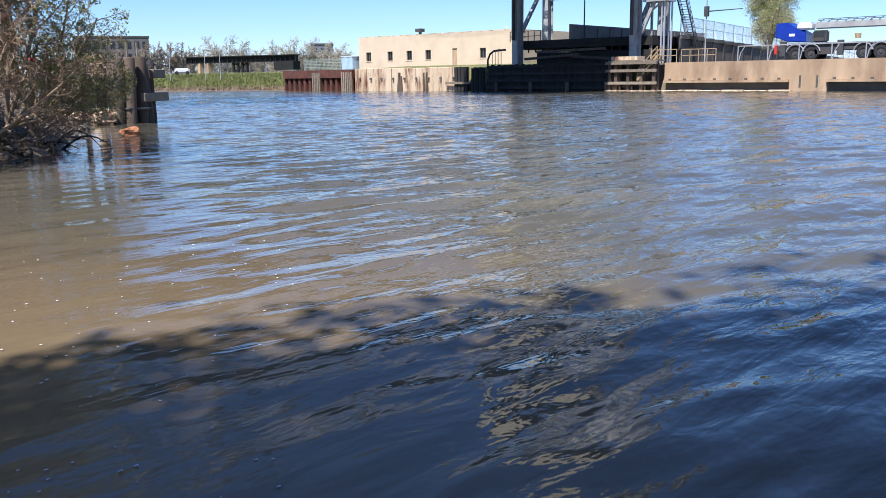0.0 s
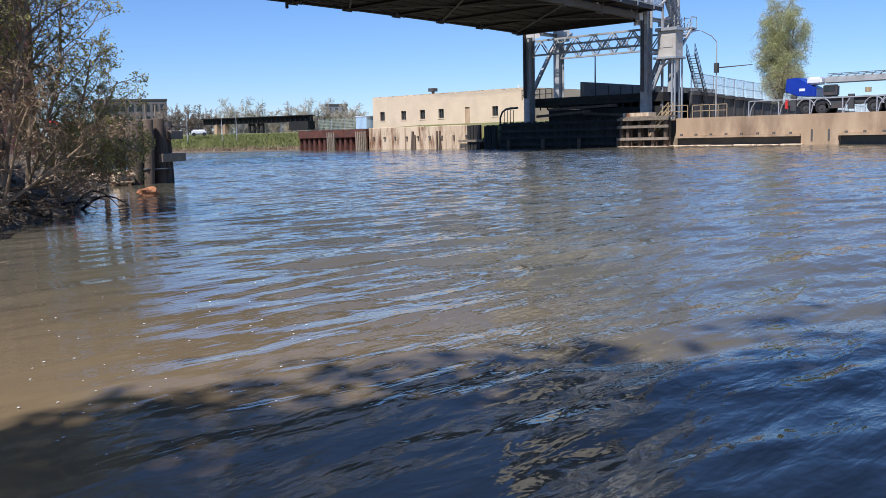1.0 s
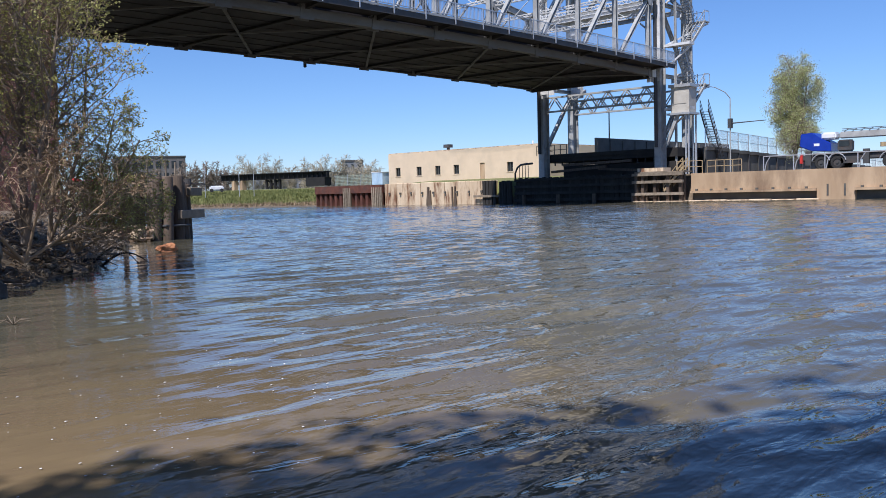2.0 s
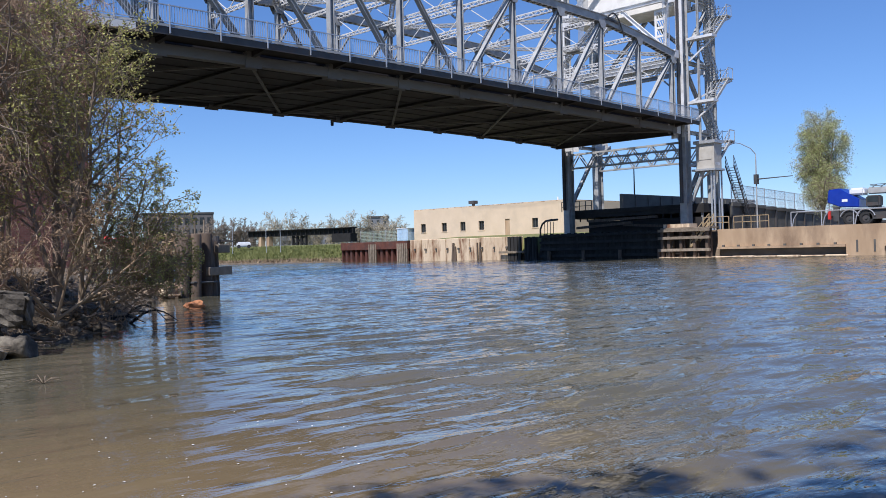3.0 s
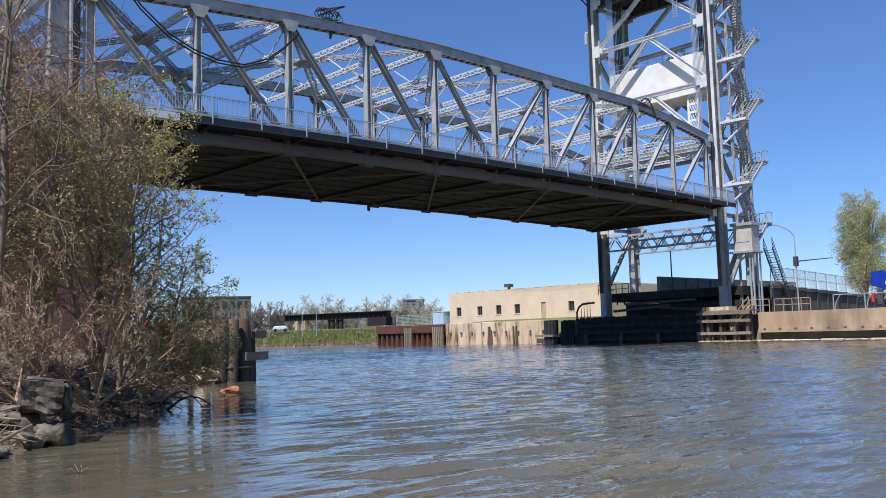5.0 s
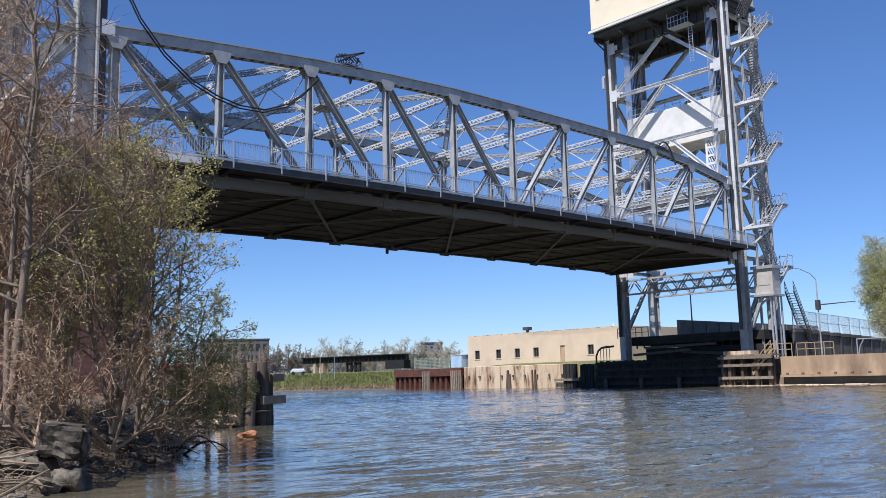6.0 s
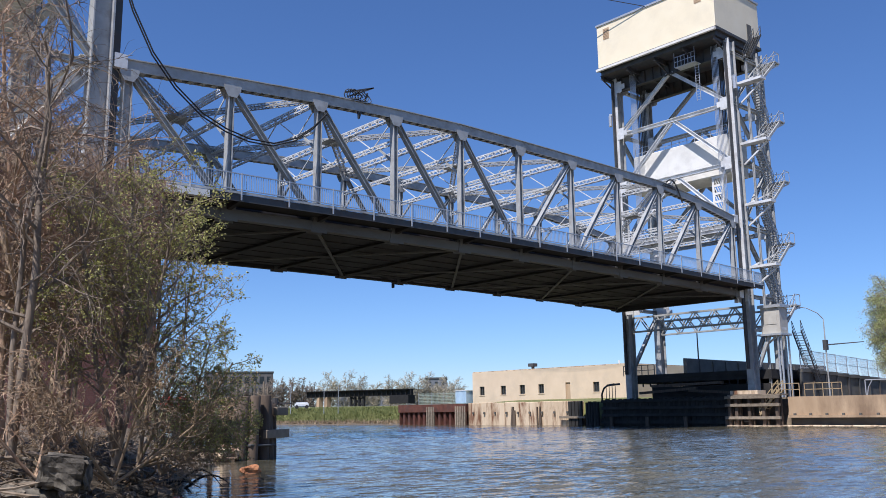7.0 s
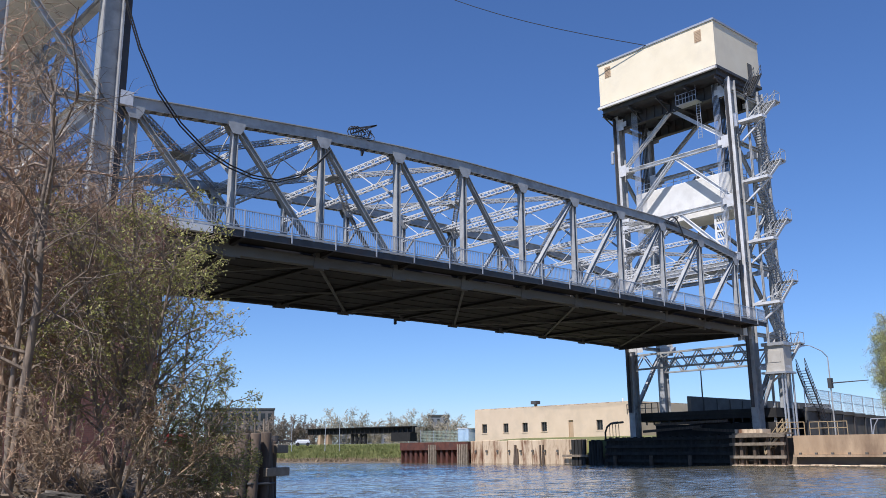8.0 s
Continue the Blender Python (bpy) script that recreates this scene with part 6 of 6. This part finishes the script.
    MOSS = material("mossy_concrete", (0.05, 0.043, 0.034), (0.12, 0.105, 0.085), 5, 0.9, bump=0.04, bump_scale=12, stain=(0.30, 0.27, 0.21), stain_scale=2.6, stain_amount=0.7)

    def put(az, d, z):
        return Vector((-math.sin(radians(az)) * d, math.cos(radians(az)) * d, z))

    for az, d, z, s, seed, lab in ((-18.9, 14.95, 0.72, (0.40, 0.34, 0.27), 1, "broken mossy concrete block on the bank"), (-19.3, 14.7, 0.12, (0.34, 0.28, 0.24), 2, "rounded pale boulder at the waterline"),
                                   (-17.6, 14.9, 0.2, (0.38, 0.28, 0.3), 3, "mossy boulder at the waterline"), (-16.6, 15.0, 0.25, (0.3, 0.3, 0.3), 4, "mossy boulder at the waterline")):
        p = put(az, d, z)
        b2 = slab_rock(s, seed) if seed == 1 else rock(s, seed)
        ob = part("boulder", b2, MOSS)
        ob.location = p
        ob.rotation_euler = (0.1 * seed, 0.05, seed * 1.1)
        for q in ob.data.polygons:
            q.use_smooth = seed != 1
        tagged(ob, lab, "boulder", "boulders on the bank")
    random.seed(77)
    protos = []
    for i in range(5):
        b2 = rock((1, 0.8, 0.6), 40 + i, sub=2)
        me = bpy.data.meshes.new("rock")
        b2.to_mesh(me)
        b2.free()
        me.materials.append(ROCK)
        protos.append(me)
    edge = [(3.2, 12.4), (4.4, 13.6), (5.6, 15.0), (8.0, 17.4), (10.5, 21.5), (13.5, 26.5), (15.5, 30.5)]
    for i in range(190):
        k = min(int(random.random() ** 0.8 * (len(edge) - 1)), len(edge) - 2)
        u = random.random()
        a, b2 = edge[k], edge[k + 1]
        e = Vector((b2[0] - a[0], b2[1] - a[1], 0)).normalized()
        off = random.uniform(-0.15, 2.0)
        p = Vector((a[0] + (b2[0] - a[0]) * u, a[1] + (b2[1] - a[1]) * u, 0)) + Vector((-e.y, e.x, 0)) * off
        s = random.uniform(0.06, 0.2) * (1.5 if random.random() < 0.12 else 1)
        ob = new("rock", protos[i % 5])
        z = float(height(np.array([p.x]), np.array([p.y]))[0])
        ob.location = (p.x, p.y, max(z, -0.05) + s * 0.2)
        ob.scale = (s, s, s)
        ob.rotation_euler = (random.uniform(-0.4, 0.4), random.uniform(-0.4, 0.4), random.uniform(0, 6.28))
        tagged(ob, "small pale broken rock on the muddy bank", "rock", "rocks along the water's edge")
    # fallen branches and driftwood along the edge
    DRIFT = material("bleached_driftwood", (0.19, 0.145, 0.10), (0.33, 0.26, 0.19), 5, 0.85, bump=0.006, random_value=0.3)
    for i in range(64):
        k = min(int(random.random() ** 1.2 * 4), 4)
        u = random.random()
        a, b2 = edge[k], edge[k + 1]
        e = Vector((b2[0] - a[0], b2[1] - a[1], 0)).normalized()
        p = Vector((a[0] + (b2[0] - a[0]) * u, a[1] + (b2[1] - a[1]) * u, 0)) + Vector((-e.y, e.x, 0)) * random.uniform(0.0, 1.6)
        z = max(0, float(height(np.array([p.x]), np.array([p.y]))[0]))
        w = random.uniform(0, 6.28)
        ln = random.uniform(0.5, 1.7)
        d = Vector((math.cos(w), math.sin(w), random.uniform(-0.1, 0.35)))
        bm = B()
        pts = [p + Vector((0, 0, z + 0.06)) + d * ln * q + Vector((0, 0, 0.08 * math.sin(q * 5 + i))) + Vector((-d.y, d.x, 0)) * 0.12 * math.sin(q * 4 + i * 2) for q in (-0.5, -0.2, 0.1, 0.4, 0.6)]
        r = random.uniform(0.012, 0.04)
        tube(bm, pts, [r, r, r * 0.85, r * 0.7, r * 0.3], 6, True)
        ob = part("fallen_branch", bm, DRIFT)
        tagged(ob, "bleached fallen branch lying on the bank", "branch", "fallen branches")
    br = thing("sunken_branch", "dark dead branch sticking out of the water", "branch")
    bm = B()
    c = put(-25.0, 20.4, 0)
    for dx, hh, ph in ((0.0, 0.45, 0), (0.25, 0.3, 1), (-0.5, 0.2, 2)):
        tube(bm, [c + Vector((dx + 0.9 * q, -0.5 * q, hh * math.sin(3.0 * q) - 0.05 + 0.02 * ph)) for q in np.linspace(0, 1.0, 8)], [0.035, 0.03, 0.03, 0.025, 0.02, 0.016, 0.012, 0.008], 5)
    part("bough", bm, TIMBER_DARK, br)
    for dx, s in ((-0.35, 0.2), (-0.75, 0.24)):
        b2 = rock((s * 1.5, s, s), int(s * 100))
        ob = part("stump", b2, TIMBER_DARK, br)
        ob.location = c + Vector((dx, -0.1, 0.03))
    for az, d, sz in ((-27.0, 32.0, 0.42), (-27.6, 32.6, 0.5), (-28.1, 31.5, 0.34), (-26.6, 30.5, 0.36)):
        b2 = rock((sz * 1.3, sz, sz * 0.7), int(sz * 100))
        ob = part("boulder", b2, CONC_PALE)
        ob.location = put(az, d, 0.25)
        tagged(ob, "pale angular boulder at the water behind the piles", "boulder", "pale boulders")
    fl = thing("driftwood_block", "orange-brown block of driftwood floating by the piles", "driftwood")
    b2 = rock((0.3, 0.16, 0.14), 61)
    ob = part("block", b2, material("wet_orange_wood", (0.42, 0.16, 0.06), (0.55, 0.25, 0.11), 6, 0.6, bump=0.01), fl)
    ob.location = put(-29.55, 24.9, 0.1)
    st = thing("floating_reed", "small tuft of pale dead reed on the water", "reed")
    bm = B()
    c = put(-20.8, 11.3, 0.0)
    for q in range(7):
        w = q * 0.9
        tube(bm, [c, c + Vector((0.1 * math.cos(w), 0.1 * math.sin(w), 0.06 + 0.02 * (q % 3))), c + Vector((0.22 * math.cos(w), 0.2 * math.sin(w), 0.04))], [0.006, 0.006, 0.003], 4)
    part("stalks", bm, DRIFT, st)
    # leaf litter and twigs on the bank
    random.seed(5)
    lit = Tubes()
    for i in range(5200):
        k = min(int(random.random() * 5), 4)
        u = random.random()
        a, b2 = edge[k], edge[k + 1]
        e = Vector((b2[0] - a[0], b2[1] - a[1], 0)).normalized()
        p = Vector((a[0] + (b2[0] - a[0]) * u, a[1] + (b2[1] - a[1]) * u, 0)) + Vector((-e.y, e.x, 0)) * random.uniform(0.0, 4.5)
        p.z = float(0.5 * min(max(0, (p - Vector((a[0], a[1], 0))).dot(Vector((-e.y, e.x, 0)))), 2.0)) + 0.05
        if i % 3:
            lit.leaf(p, random.uniform(0.05, 0.12))
        else:
            d = Vector((random.gauss(0, 1), random.gauss(0, 1), random.gauss(0.3, 0.4))).normalized() * random.uniform(0.15, 0.6)
            lit.add([p, p + d * 0.5 + Vector((0, 0, 0.03)), p + d], 0.008, 0.003, 3)
    ob = mesh_of("leaf_litter", lit.lv, lit.lf, LEAF_DRY)
    tagged(ob, "brown dead leaves covering the muddy bank", "leaf litter", kind="stuff")
    ob = mesh_of("twig_litter", lit.v, lit.f, DRIFT)
    tagged(ob, "scattered pale dead twigs on the bank", "twigs", kind="stuff")
    # foam flecks and bits drifting near the shore
    random.seed(9)
    v, f = [], []
    for i in range(130):
        w = radians(random.uniform(-40, -18))
        d = random.uniform(2.8, 9.0)
        c = Vector((-math.sin(w) * d, math.cos(w) * d, 0.006))
        s = random.uniform(0.003, 0.008)
        k = len(v)
        for q in range(5):
            v.append(c + Vector((math.cos(q * 1.2566) * s * random.uniform(0.7, 2.2), math.sin(q * 1.2566) * s, 0)))
        v.append(c + Vector((0, 0, s * 0.5)))
        f += [(k + q, k + (q + 1) % 5, k + 5) for q in range(5)]
    ob = mesh_of("foam_flecks", v, f, WHITE_PAINT)
    tagged(ob, "white foam flecks drifting on the water", "foam", kind="stuff")
    # tall plain wall, unseen, added at the camera's back to shade the water
    back = thing("rear_wall", "tall plain unseen wall added to shade the water", "wall", kind="structure")
    bm = B()
    a, b2 = Vector((-4.4, -0.57, 0)), Vector((17.5, -6.5, 0))
    n = Vector((-(b2 - a).y, (b2 - a).x, 0)).normalized() * -0.6
    beam(bm, a + n + Vector((0, 0, 6.0)), b2 + n + Vector((0, 0, 6.0)), 1.0, 13.0)
    part("wall_face", bm, CONC, back)
    # unseen trees added to dapple the edge of that shade
    for i, (x, y, h) in enumerate(((-3.9, 1.1, 13.5), (-5.6, 0.9, 14.5), (-7.6, 1.0, 13.5), (-2.6, -2.9, 16.0), (0.4, -3.9, 16.5), (3.4, -4.8, 16.0), (6.6, -5.6, 16.5), (10, -6.6, 16.0))):
        tree("tree", "unseen leafing tree added to shade the near water", "trees behind the landing", (x, y - 0.1, 0.2), [((0, 0, 1), h, 0.2), ((0.2, -0.1, 1), h * 0.88, 0.12), ((-0.2, 0.02, 1), h * 0.8, 0.1)], 240 + i, BARK, LEAF,
             kids=(15, 7, 4), ratio=(0.2, 0.5, 0.5), leaves=5, leaf_size=0.26, spread=0.2, rmin=0.012)


near_bank()
